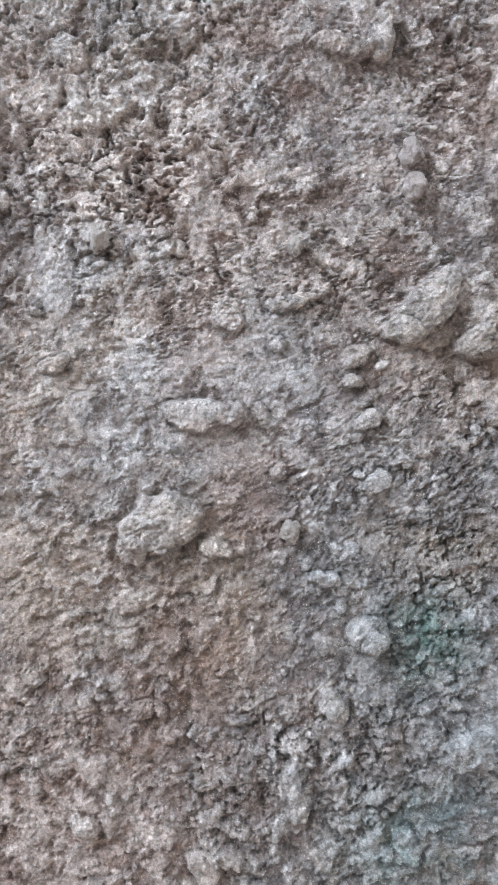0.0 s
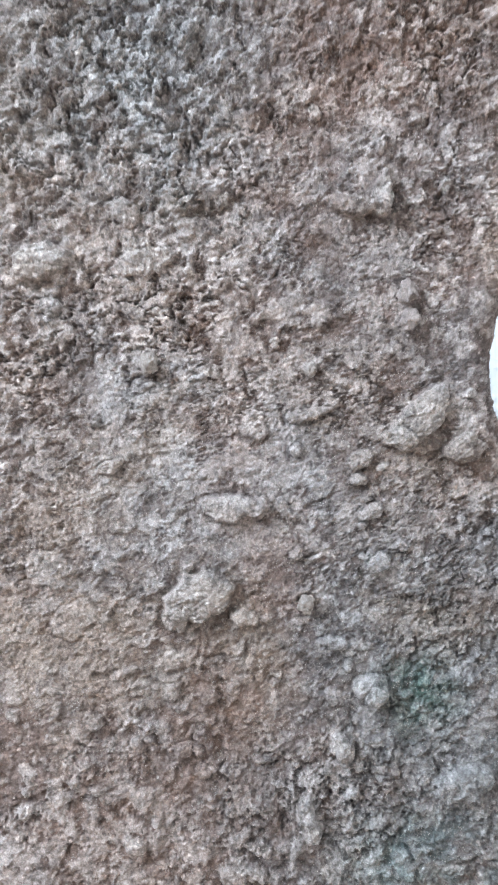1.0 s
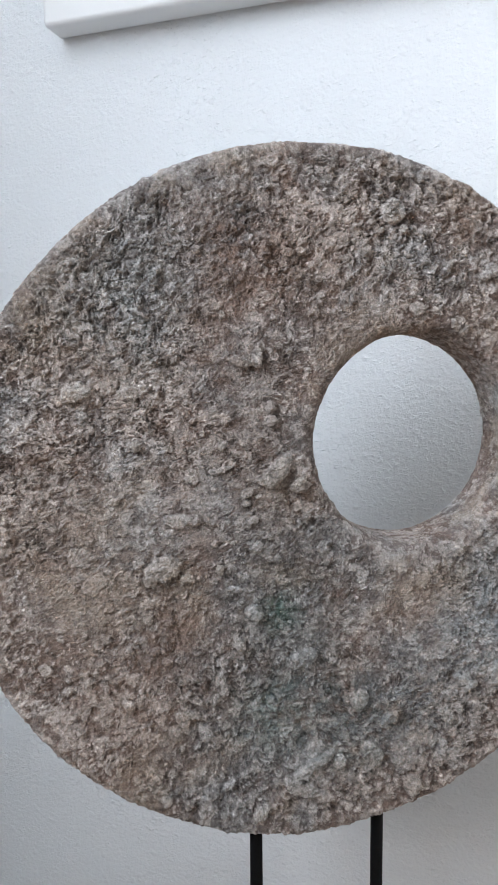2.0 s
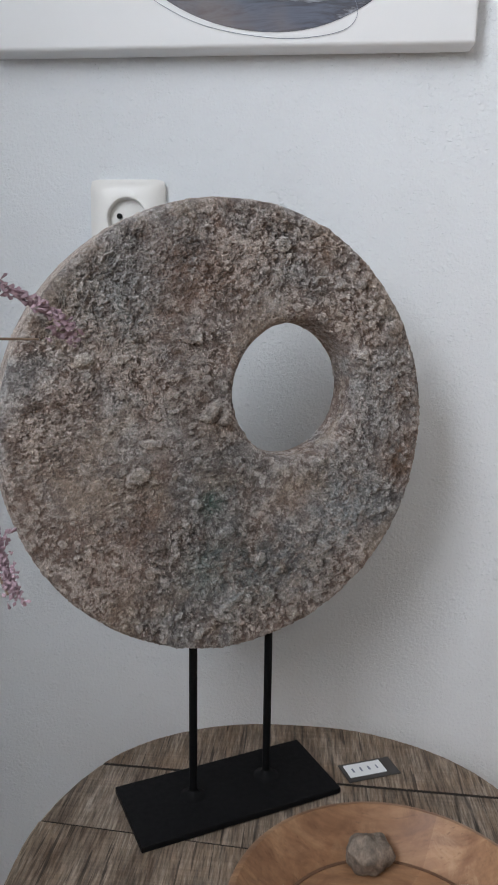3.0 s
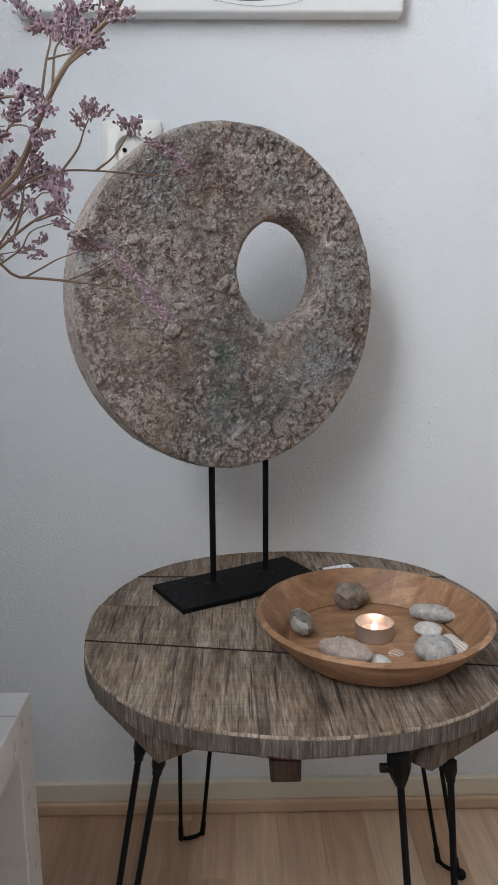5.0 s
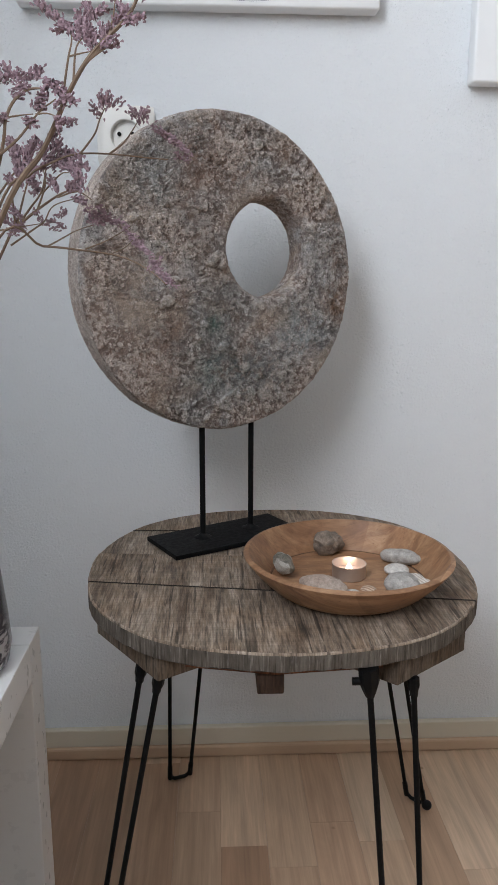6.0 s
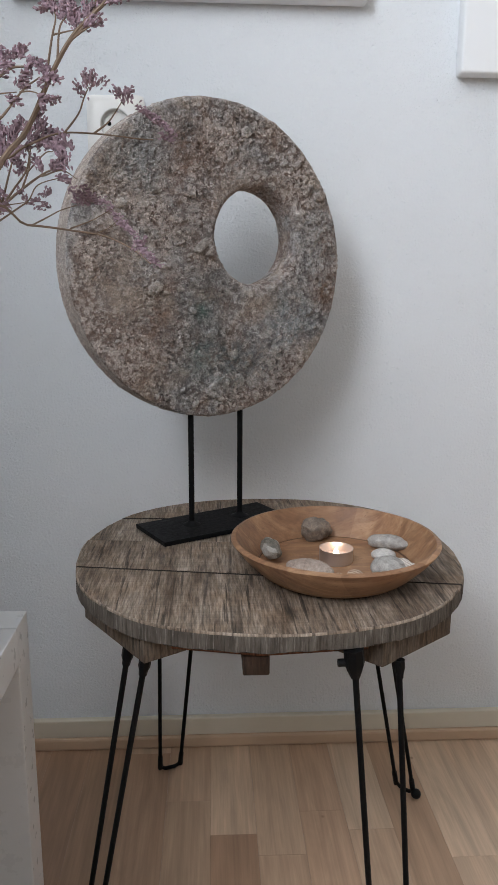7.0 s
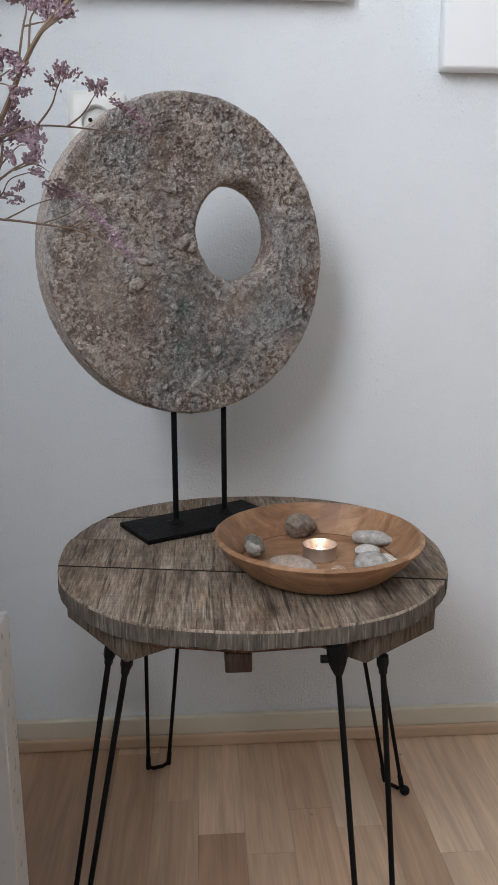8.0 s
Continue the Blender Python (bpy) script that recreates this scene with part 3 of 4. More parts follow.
rnd = random.Random(4)
outline = []
for i in range(240):
    a = 2 * math.pi * i / 240
    r = TR - 0.0042 * math.cos(4 * a) + 0.0028 * math.cos(2 * a) + 0.0010 * math.cos(a + 0.26) + 0.0005 * math.sin(11 * a) + rnd.uniform(-0.0003, 0.0003)   # sawn by eye, not quite round
    outline.append((r * math.cos(a), r * math.sin(a)))
SEAMS = [(0.117, -0.034), (0.024, -0.083), (-0.077, -0.160)]
GAP = 0.0012
for i in range(4):
    poly = outline
    if i > 0:
        y0, m = SEAMS[i - 1]
        poly = clip(poly, m, y0 - GAP, False)
    if i < 3:
        y0, m = SEAMS[i]
        poly = clip(poly, m, y0 + GAP, True)
    dz = (0.0, -0.0006, 0.0004, 0.0)[i]
    bm = prism(poly, TB, TZ + dz)
    for v in bm.verts:      # the lower arris is broken away along the front
        if v.co.z < TB + 0.001 and v.co.y < -0.15:
            worn_off = max(0.0, 1 - ((v.co.x - 0.005) / 0.105) ** 2)
            v.co.z += 0.0018 * worn_off * (0.75 + 0.35 * math.sin(70 * v.co.x) + 0.2 * math.sin(190 * v.co.x + 1)) + rnd.uniform(0, 0.0006)
    rims = [e for e in bm.edges if abs(e.verts[0].co.z - e.verts[1].co.z) < 1e-4]
    worn = [e for e in rims if e.verts[0].co.z > TB + 0.01 and min(math.hypot(*v.co.xy) for v in e.verts) > TR - 0.009 and e.calc_length() < 0.012]
    others = [e for e in rims if e not in set(worn)]
    bmesh.ops.bevel(bm, geom=worn, offset=0.0020, segments=2, affect="EDGES", profile=0.55, material=1)
    others = [e for e in others if e.is_valid]
    bmesh.ops.bevel(bm, geom=others, offset=0.0008, segments=1, affect="EDGES", profile=0.5, material=3)
    for f in bm.faces:
        if f.material_index == 0 and abs(f.normal.z) < 0.3 and math.hypot(*f.calc_center_median().xy) > TR - 0.010 and f.calc_area() < 0.0004:
            f.material_index = 2
        elif f.material_index == 0 and abs(f.normal.z) < 0.3:
            f.material_index = 3
    board = part("board", bm, table_wood, table)
    board.data.materials.append(worn_wood)
    board.data.materials.append(round_edge)
    board.data.materials.append(seam_dirt)
# pale worn arris along the front, boards and blocks below
part("under_board", prism([(-0.100, -0.186), (-0.020, -0.2030), (0.078, -0.1945), (0.05, -0.12), (-0.09, -0.12)], TB - 0.0050, TB - 0.0002, 0.0006), red_wood, table, "red-brown board edge")
part("cross_beam", box(-0.036, -0.012, -0.203, 0.17, TB - 0.0238, TB - 0.0053, 0.0015), dark_wood, table, "dark brown square beam")
BLOCKS = [
    [(-0.126, -0.174), (-0.052, -0.128), (-0.112, -0.040), (-0.197, -0.074)],
    [(0.093, -0.190), (0.177, -0.127), (0.112, -0.060), (0.050, -0.152)],
    [(-0.13, 0.14), (-0.06, 0.17), (-0.03, 0.12), (-0.12, 0.09)],
    [(0.13, 0.13), (0.19, 0.08), (0.13, 0.05), (0.08, 0.11)],
]
for pts in BLOCKS:
    part("corner_block", prism([(x, y) for x, y in pts], TB - 0.0262, TB - 0.0004, 0.0012), edge_wood, table)


def hairpin(top_a, top_b, foot_a, foot_b):
    """A folding hairpin leg: two bars joined by a bent foot, with a plastic bracket on each bar's top."""
    bm = bmesh.new()
    a, b = Vector(foot_a), Vector(foot_b)
    ta, tb = Vector(top_a), Vector(top_b)
    da, db = (ta - a).normalized(), (tb - b).normalized()
    bend = [ta, a + da * 0.02, a + da * 0.004 + (b - a) * 0.06, a + (b - a) * 0.25 + Vector((0, 0, -0.0005)), b + (a - b) * 0.25 + Vector((0, 0, -0.0005)), b + db * 0.004 + (a - b) * 0.06, b + db * 0.02, tb]
    tube(bm, bend, 0.0029, 10)
    return bm


LEGS = [
    ((-0.134, -0.149, 0.418), (-0.117, -0.169, 0.412), (-0.206, -0.134, 0.004), (-0.193, -0.143, 0.004)),
    ((0.074, -0.206, 0.414), (0.120, -0.182, 0.414), (0.112, -0.213, 0.004), (0.148, -0.200, 0.004)),
    ((-0.126, 0.141, 0.416), (-0.069, 0.135, 0.416), (-0.138, 0.227, 0.004), (-0.107, 0.237, 0.004)),
    ((0.142, 0.112, 0.416), (0.165, 0.112, 0.416), (0.2285, 0.174, 0.004), (0.2495, 0.1535, 0.004)),
]
for ta, tb, fa, fb in LEGS:
    shift = Vector((-TX, -TY, 0))
    leg = part("hairpin_leg", hairpin(*(Vector(p) + shift for p in (ta, tb, fa, fb))), black_steel, table, "bent black steel bar leg")
    for f, t in ((fa, ta), (fb, tb)):
        d = (Vector(t) - Vector(f)).normalized()
        sleeve = bmesh.new()
        tube(sleeve, [Vector(f) + shift + d * 0.002, Vector(f) + shift + d * 0.026], 0.0040, 10)
        part("foot_sleeve", sleeve, black_plastic, leg)
    for t, f in ((ta, fa), (tb, fb)):
        d = (Vector(f) - Vector(t)).normalized()
        c = Vector(t) + shift
        bm = bmesh.new()
        free = t[0] > 0.05 and t[0] < 0.09 and t[1] < 0      # screwed to the top itself, beside its block
        up = c - d * ((TB - (0.0006 if free else 0.0255) - c.z) / -d.z)
        k_ = 1.0 if free else 0.62
        tube(bm, [up, up + d * 0.014 * k_, up + d * 0.022 * k_, up + d * 0.029 * k_], [0.0092 * k_, 0.0094 * k_, 0.0068 * k_, 0.0040], 8)
        part("bracket", bm, black_plastic, leg)
    ball = bmesh.new()
    bmesh.ops.create_icosphere(ball, subdivisions=3, radius=0.0075, matrix=Matrix.Translation(Vector(fb) + shift + Vector((0.002, -0.006, 0.0035))))
    part("rubber_foot", ball, black_plastic, leg) if fb[0] > 0.2 else ball.free()
    if ta[0] > 0 and ta[1] < 0:
        c = Vector(ta) + shift + Vector((0, 0, 0.010))
        bm = bmesh.new()
        tube(bm, [c + Vector((-0.016, 0.001, 0.0)), c + Vector((0.004, 0.001, 0.0))], 0.0036, 10)
        part("hinge_pin", bm, black_plastic, leg)


# ---- stone disc on its stand ----
TH = radians(29.73)
FACE = 0.0921                  # the face's distance from the origin, across the turned axis
DISC_R, HOLE_R, THICK = 0.1818, 0.0566, 0.043
DZ = 0.7812
HOLE = (0.0555, 0.0319)
turned = Matrix.Rotation(TH, 4, "Z")
stand = thing("disc_stand", "matt black steel stand with two rods on a flat base plate", "stand", (0, 0, 0), turn=TH)
mid_y = FACE + THICK / 2
rods = [turned.inverted() @ Vector(p) + Vector((0.0048, 0, 0)) for p in ((-0.0790, 0.0645, 0.5), (-0.0175, 0.0990, 0.5))]
ry = mid_y - 0.010


def to_local(x, y):
    return turned.inverted() @ Vector((x, y, 0))


pl = [to_local(x, y) for x, y in ((-0.150, 0.0845), (-0.1092, 0.0021), (0.0462, 0.1000), (0.0141, 0.1635))]
px0, px1 = (pl[0].x + pl[1].x) / 2, (pl[2].x + pl[3].x) / 2
py0, py1 = (pl[1].y + pl[2].y) / 2, (pl[0].y + pl[3].y) / 2
part("base_plate", box(px0, px1, py0, py1, TZ + 0.0004, TZ + 0.0058, 0.0008), black_steel, stand, smooth=False)
for r in rods:
    bm = bmesh.new()
    tube(bm, [(r.x, ry, TZ + 0.005), (r.x, ry, 0.630)], 0.0035, 16)
    rod = part("rod", bm, black_steel, stand)
    part("weld", lathe([(0.0115, 0), (0.0085, 0.0012), (0.0055, 0.0030), (0.0035, 0.0052)], 24), black_steel, rod, m=Matrix.Translation((r.x, ry, TZ + 0.0058)))


# three-dimensional lattice noise on arrays
def lattice(ix, iy, iz, seed):
    h = (ix * 374761393 + iy * 668265263 + iz * 2147483647 + seed * 974634777) & 0xFFFFFFFF
    h = ((h ^ (h >> 13)) * 1274126177) & 0xFFFFFFFF
    h = ((h ^ (h >> 16)) * 2246822519) & 0xFFFFFFFF
    return ((h ^ (h >> 15)) & 0xFFFFFF) / float(0xFFFFFF)


def value_noise(p, seed):
    i = np.floor(p).astype(np.int64)
    f = p - i
    f = f * f * f * (f * (f * 6 - 15) + 10)
    out = 0
    for dx in (0, 1):
        for dy in (0, 1):
            for dz in (0, 1):
                w = (f[:, 0] if dx else 1 - f[:, 0]) * (f[:, 1] if dy else 1 - f[:, 1]) * (f[:, 2] if dz else 1 - f[:, 2])
                out = out + w * lattice(i[:, 0] + dx, i[:, 1] + dy, i[:, 2] + dz, seed)
    return out * 2 - 1


def fbm(p, size, octaves, seed, gain=0.55):
    out, amp, total = 0, 1.0, 0
    for o in range(octaves):
        out = out + amp * value_noise(p / size + 31.7 * o, seed + o)
        total += amp
        amp *= gain
        size /= 2.03
    return out / total


def lumps(p, size, share, seed):
    """Rounded grains: one in some of the cells of a lattice, each with its own radius."""
    q = p / size
    i = np.floor(q).astype(np.int64)
    best = np.zeros(len(p))
    for dx in (-1, 0, 1):
        for dy in (-1, 0, 1):
            for dz in (-1, 0, 1):
                c = (i[:, 0] + dx, i[:, 1] + dy, i[:, 2] + dz)
                on = lattice(*c, seed) < share
                jx, jy, jz = (lattice(*c, seed + 11 + s) for s in range(3))
                rad = 0.30 + 0.38 * lattice(*c, seed + 5)
                d2 = (q[:, 0] - c[0] - jx) ** 2 + ((q[:, 1] - c[1] - jy)) ** 2 + (q[:, 2] - c[2] - jz) ** 2
                best = np.maximum(best, np.where(on, rad * np.sqrt(np.clip(1 - d2 / rad ** 2, 0, 1)), 0))
    return best


# chips set in the face: across, up, half sizes, turn in degrees, height
CHIPS = [
    (-0.0224, 0.0189, 0.0046, 0.0100, -38, 0.0036), (-0.0285, 0.0135, 0.0040, 0.0028, -10, 0.0026), (-0.0104, 0.0105, 0.0050, 0.0038, 10, 0.0032),
    (-0.0727, -0.0039, 0.0078, 0.0034, -8, 0.0030), (-0.0645, -0.0045, 0.0020, 0.0028, -8, 0.0026), (-0.1207, 0.0603, 0.0068, 0.0046, 10, 0.0026),
    (-0.0353, -0.0541, 0.0046, 0.0040, 30, 0.0028), (-0.0440, -0.0698, 0.0030, 0.0034, 0, 0.0024), (-0.0097, -0.0814, 0.0080, 0.0040, 10, 0.0028),
    (-0.0528, -0.0902, 0.0024, 0.0066, 8, 0.0024), (0.1478, 0.0849, 0.0065, 0.0060, 20, 0.0032), (0.0383, 0.1483, 0.0055, 0.0065, -20, 0.0030),
    (-0.0041, -0.1416, 0.0130, 0.0034, 30, 0.0030), (-0.0100, -0.1535, 0.0100, 0.0040, -25, 0.0028), (0.0298, -0.1398, 0.0055, 0.0080, 20, 0.0028),
    (-0.0400, 0.0735, 0.0080, 0.0020, -6, 0.0028), (-0.0325, 0.0765, 0.0020, 0.0048, 0, 0.0026), (-0.0815, -0.0280, 0.0085, 0.0062, 15, 0.0036),
]
# flakes and crusts of the upper broad side
CRUSTS = [(-0.0945, 0.0602, 0.0074, 0.0031, 15, 0.0013), (-0.0975, 0.0637, 0.0022, 0.0047, 15, 0.0012), (-0.0991, 0.0725, 0.0041, 0.0030, -20, 0.0013), (-0.1182, 0.0491, 0.0029, 0.0024, 0, 0.0017), (-0.0328, 0.0755, 0.0037, 0.0023, 10, 0.0024), (-0.1209, -0.0201, 0.0068, 0.0050, -20, 0.0008), (-0.1151, -0.0340, 0.0062, 0.0046, 30, 0.0007), (-0.0875, -0.0339, 0.0033, 0.0030, 20, 0.0022), (-0.0695, -0.0335, 0.0038, 0.0018, -20, 0.0022), (-0.0660, 0.0176, 0.0032, 0.0037, 40, 0.0014), (-0.0524, 0.0199, 0.0050, 0.0017, 12, 0.0016), (-0.1042, 0.0069, 0.0032, 0.0020, 20, 0.0016)]
# ragged flakes and small stones of the broad side: the same, thinner
FLAKES = [
    (-0.0775, 0.032, 0.0027, 0.0017, 0, 0.0014), (-0.0449, -0.041, 0.0036, 0.0018, -15, 0.002), (-0.0341, -0.0554, 0.0036, 0.0029, 20, 0.0024), (-0.0424, -0.0716, 0.0026, 0.0032, 0, 0.0022),
    (-0.0514, -0.0926, 0.0019, 0.0051, 8, 0.0018), (-0.0657, -0.0989, 0.0041, 0.002, -38, 0.0018), (-0.056, -0.0991, 0.0014, 0.0032, -15, 0.0016), (-0.0864, -0.0706, 0.0024, 0.0026, 0, 0.0016),
    (-0.0814, -0.0766, 0.0018, 0.0024, 0, 0.0015), (-0.0786, -0.0558, 0.0023, 0.0018, 10, 0.0015), (-0.0336, -0.0195, 0.0038, 0.0025, 25, 0.0022), (-0.0355, -0.0062, 0.003, 0.002, 40, 0.0018),
    (-0.0387, 0.0087, 0.0032, 0.0022, 30, 0.0017), (-0.0562, -0.0166, 0.0021, 0.0013, 5, 0.0015), (-0.0581, -0.0047, 0.0015, 0.0032, 20, 0.0018), (-0.0544, -0.0268, 0.0028, 0.001, 28, 0.0016),
]
_more = random.Random(21)


def scatter(count, u0, u1, w0, w1, small, large):
    """Stones strewn over a stretch of the face."""
    got = []
    while len(got) < count:
        u, w = _more.uniform(u0, u1), _more.uniform(w0, w1)
        if math.hypot(u, w) > DISC_R - 0.008 or math.hypot(u - HOLE[0], w - HOLE[1]) < HOLE_R + 0.006:
            continue
        r = small + (large - small) * _more.random() ** 2.2
        got.append((u, w, r, r * _more.uniform(0.5, 1.0), _more.uniform(-80, 80), 0.0007 + 0.34 * r))
    return got


CHIPS += FLAKES + CRUSTS
CHIPS += scatter(34, 0.11, 0.18, -0.09, 0.12, 0.0018, 0.0052)      # right of the hole
CHIPS += scatter(42, -0.09, 0.12, -0.18, -0.10, 0.0018, 0.0062)    # along the foot
CHIPS += scatter(36, -0.17, -0.05, -0.16, -0.05, 0.0014, 0.0036)
CHIPS += scatter(60, -0.13, 0.0, -0.10, 0.10, 0.0009, 0.0021)
CHIPS += scatter(34, -0.10, 0.14, 0.08, 0.18, 0.0014, 0.0040)


def stone_ring():
    """The eccentric ring: front face, rounded rim, back and hole wall as one closed skin, roughened by noise."""
    na = 1750
    ang = np.arange(na) * 2 * np.pi / na
    ang = ang + 0.50 * np.sin(ang)      # closer on the broad side
    ca, sa = np.cos(ang), np.sin(ang)
    hole = np.stack([HOLE[0] + HOLE_R * ca, HOLE[1] + HOLE_R * sa], 1)
    rim = np.stack([DISC_R * ca, DISC_R * sa], 1)
    rows, normals = [], []
    edge = 0.0055

    def put(flat, y, nx, ny):
        rows.append(np.stack([flat[:, 0], np.broadcast_to(y, (na,)), flat[:, 1]], 1))
        normals.append(np.stack([nx * ca, np.full(na, ny), nx * sa], 1))

    nf = 380
    for k in range(nf):
        u = k / (nf - 1)
        wide = np.linalg.norm(rim - hole, axis=1)
        d0, d1 = u * wide, (1 - u) * wide
        d = np.minimum(d0, d1)
        e = np.where(d0 < d1, edge * 1.7, edge)
        y = np.where(d < e, e - np.sqrt(np.maximum(0, e ** 2 - (e - d) ** 2)), 0)
        lean = float(np.clip(1 - (d.min() / edge), 0, 1))
        put(hole + (rim - hole) * u, y, (1 if u > 0.5 else -1) * lean * 0.7, -1 + 0.3 * lean)
    for k in range(1, 60):
        put(rim, edge + (THICK - 2 * edge) * k / 60, 1, 0)
    nb = 24
    for k in range(nb):
        u = k / (nb - 1)
        wide = np.linalg.norm(rim - hole, axis=1)
        d = np.minimum(u * wide, (1 - u) * wide)
        y = np.where(d < edge, edge - np.sqrt(np.maximum(0, edge ** 2 - (edge - d) ** 2)), 0)
        put(rim + (hole - rim) * u, THICK - y, 0, 1)
    for k in range(1, 70):
        put(hole, THICK - edge - (THICK - 2.7 * edge) * k / 70, -1, 0)
    p = np.concatenate(rows)
    nrm = np.concatenate(normals)
    nrm /= np.linalg.norm(nrm, axis=1, keepdims=True)
    warp = p + 0.0026 * np.stack([fbm(p, 0.006, 3, a) for a in (41, 47, 53)], 1)
    # coarser towards the right, the foot and the lower left rim; smoother on the broad side
    reach = np.hypot(p[:, 0], p[:, 2])
    coarse = 0.45 * np.clip((p[:, 0] - 0.05) / 0.08, 0, 1) + 0.40 * np.clip((-0.06 - p[:, 2]) / 0.06, 0, 1) + 0.35 * np.clip((reach - 0.135) / 0.03, 0, 1)
    rough = np.clip(fbm(p, 0.045, 3, 3) * 0.9 + 0.42 + coarse, 0.22, 1.0)
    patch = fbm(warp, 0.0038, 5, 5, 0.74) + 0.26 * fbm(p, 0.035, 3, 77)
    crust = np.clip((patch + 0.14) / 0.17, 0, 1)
    h = 0.0012 * fbm(p, 0.030, 3, 71)
    h += (0.4 + 0.6 * rough) * 0.0008 * (crust - 0.5)
    h += rough * 0.0017 * fbm(warp, 0.0040, 4, 15, 0.72)
    h += rough * 0.0018 * (lumps(warp, 0.0044, 0.24, 101) - 0.06)
    h += rough * rough * 0.0034 * lumps(warp, 0.0090, 0.09, 202)
    h += (0.25 + 0.75 * rough) * 0.0015 * (lumps(warp, 0.0025, 0.42, 303) - 0.10)
    h += 0.0008 * (lumps(p, 0.0014, 0.45, 505) - 0.10)
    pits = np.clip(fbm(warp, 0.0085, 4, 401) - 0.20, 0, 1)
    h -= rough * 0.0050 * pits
    # shade of the pits, painted in by thinning the pale crust
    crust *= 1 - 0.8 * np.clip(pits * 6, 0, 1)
    # narrow crevices between the crumbs, their shade put into the colour as the brown tone
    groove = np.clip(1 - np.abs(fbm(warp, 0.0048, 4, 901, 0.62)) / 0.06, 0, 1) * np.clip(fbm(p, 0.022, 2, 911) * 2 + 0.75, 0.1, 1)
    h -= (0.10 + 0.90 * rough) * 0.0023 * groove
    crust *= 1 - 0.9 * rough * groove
    ragged = p + 0.0016 * np.stack([fbm(p, 0.0036, 3, a) for a in (61, 67, 73)], 1)
    # chips and crusts of mortar that stand out of the front
    front = nrm[:, 1] < -0.5
    for u, w, a, b, turn, tall in CHIPS:
        c_, s_ = math.cos(radians(turn)), math.sin(radians(turn))
        x_, z_ = ragged[:, 0] - u, ragged[:, 2] - w
        d = ((x_ * c_ + z_ * s_) / a) ** 2 + ((z_ * c_ - x_ * s_) / b) ** 2
        on = front & (d < 1.6)
        m_ = np.clip((1.25 - d[on]) / 0.32, 0, 1)
        m_ = m_ * m_ * (3 - 2 * m_)
        h[on] = h[on] * (1 - 0.30 * m_) + m_ * 1.25 * tall * (1 - 0.25 * np.minimum(d[on], 1))
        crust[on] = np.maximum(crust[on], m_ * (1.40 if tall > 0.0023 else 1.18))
        moat = np.clip(1 - np.abs(d[on] - 1.35) / 0.25, 0, 1)
        h[on] -= 0.0004 * moat
    rim_side = ((np.abs(nrm[:, 1]) < 0.5) & (np.hypot(p[:, 0], p[:, 2]) > DISC_R - 0.002)).astype(float)
    h -= h.mean()
    side = np.abs(nrm[:, 1]) < 0.5
    h = np.where(side, h * 0.55, h * np.where(np.abs(nrm[:, 1]) < 0.98, 0.65, 1.0))
    p = p + nrm * h[:, None]
    nr = len(rows)
    r, c = np.meshgrid(np.arange(nr), np.arange(na), indexing="ij")
    r2, c2 = (r + 1) % nr, (c + 1) % na
    faces = np.stack([r * na + c, r2 * na + c, r2 * na + c2, r * na + c2], -1).reshape(-1, 4)
    return p, faces, crust, rim_side


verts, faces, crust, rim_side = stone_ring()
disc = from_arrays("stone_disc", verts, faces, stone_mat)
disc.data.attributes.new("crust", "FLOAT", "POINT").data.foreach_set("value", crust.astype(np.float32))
disc.data.attributes.new("rim", "FLOAT", "POINT").data.foreach_set("value", rim_side.astype(np.float32))
disc.matrix_basis = turned @ Matrix.Translation((0.0011, FACE, DZ))
tagged(disc, "rough grey-brown stone disc with an off-centre round hole", "sculpture")


def boulder(sx, sy, sz, seed, rough=0.16, detail=3, freq=1.6):
    bm = bmesh.new()
    bmesh.ops.create_icosphere(bm, subdivisions=detail, radius=1)
    for v in bm.verts:
        n = noise.fractal(v.co * freq + Vector((seed * 3.1, seed * 1.7, seed)), 1.0, 2.0, 4)
        v.co = v.co * (1 + rough * n)
        v.co = Vector((v.co.x * sx, v.co.y * sy, v.co.z * sz))
    return bm


chip_pale = pebble_stone("pale_chip", (0.28, 0.24, 0.22), (0.46, 0.41, 0.38), None, 420)
chip_white = pebble_stone("white_chip", (0.34, 0.30, 0.27), (0.50, 0.46, 0.42), None, 420)
# small white pebbles stuck in the face
for n, (u, w, a, b) in enumerate(((-0.0933, 0.0340, 0.0024, 0.0031), (-0.0515, 0.0321, 0.0019, 0.0021), (-0.0532, -0.0299, 0.0024, 0.0028), (-0.0258, 0.0444, 0.0027, 0.0029), (-0.0265, 0.0515, 0.0027, 0.0030))):
    part("white_pebble", boulder(a * 0.9, 0.0022, b * 0.9, n + 3, 0.42, 3, 1.5), chip_white if n < 3 else chip_pale, disc, m=Matrix.Translation((u, -0.0019, w)))

# ---- wooden bowl ----
BX, BY, BH, BR = 0.0752, -0.0750, 0.0405, 0.1098
BZ = TZ + 0.0004
bowl_bm = lathe([(0, 0.0), (0.068, 0.0), (0.074, 0.003), (0.086, 0.012), (0.098, 0.024), (0.107, 0.035), (0.1095, 0.039), (BR - 0.002, BH), (BR - 0.0055, BH + 0.0006), (0.1025, 0.0385), (0.096, 0.029), (0.088, 0.018), (0.0836, 0.0134), (0.0812, 0.0078), (0.0788, 0.0114), (0.05, 0.0104), (0, 0.0100)], 128)
bowl = tagged(part("bowl", bowl_bm, bowl_wood, m=Matrix.Translation((BX, BY, BZ))), "shallow orange-brown turned wooden bowl on the table", "bowl")
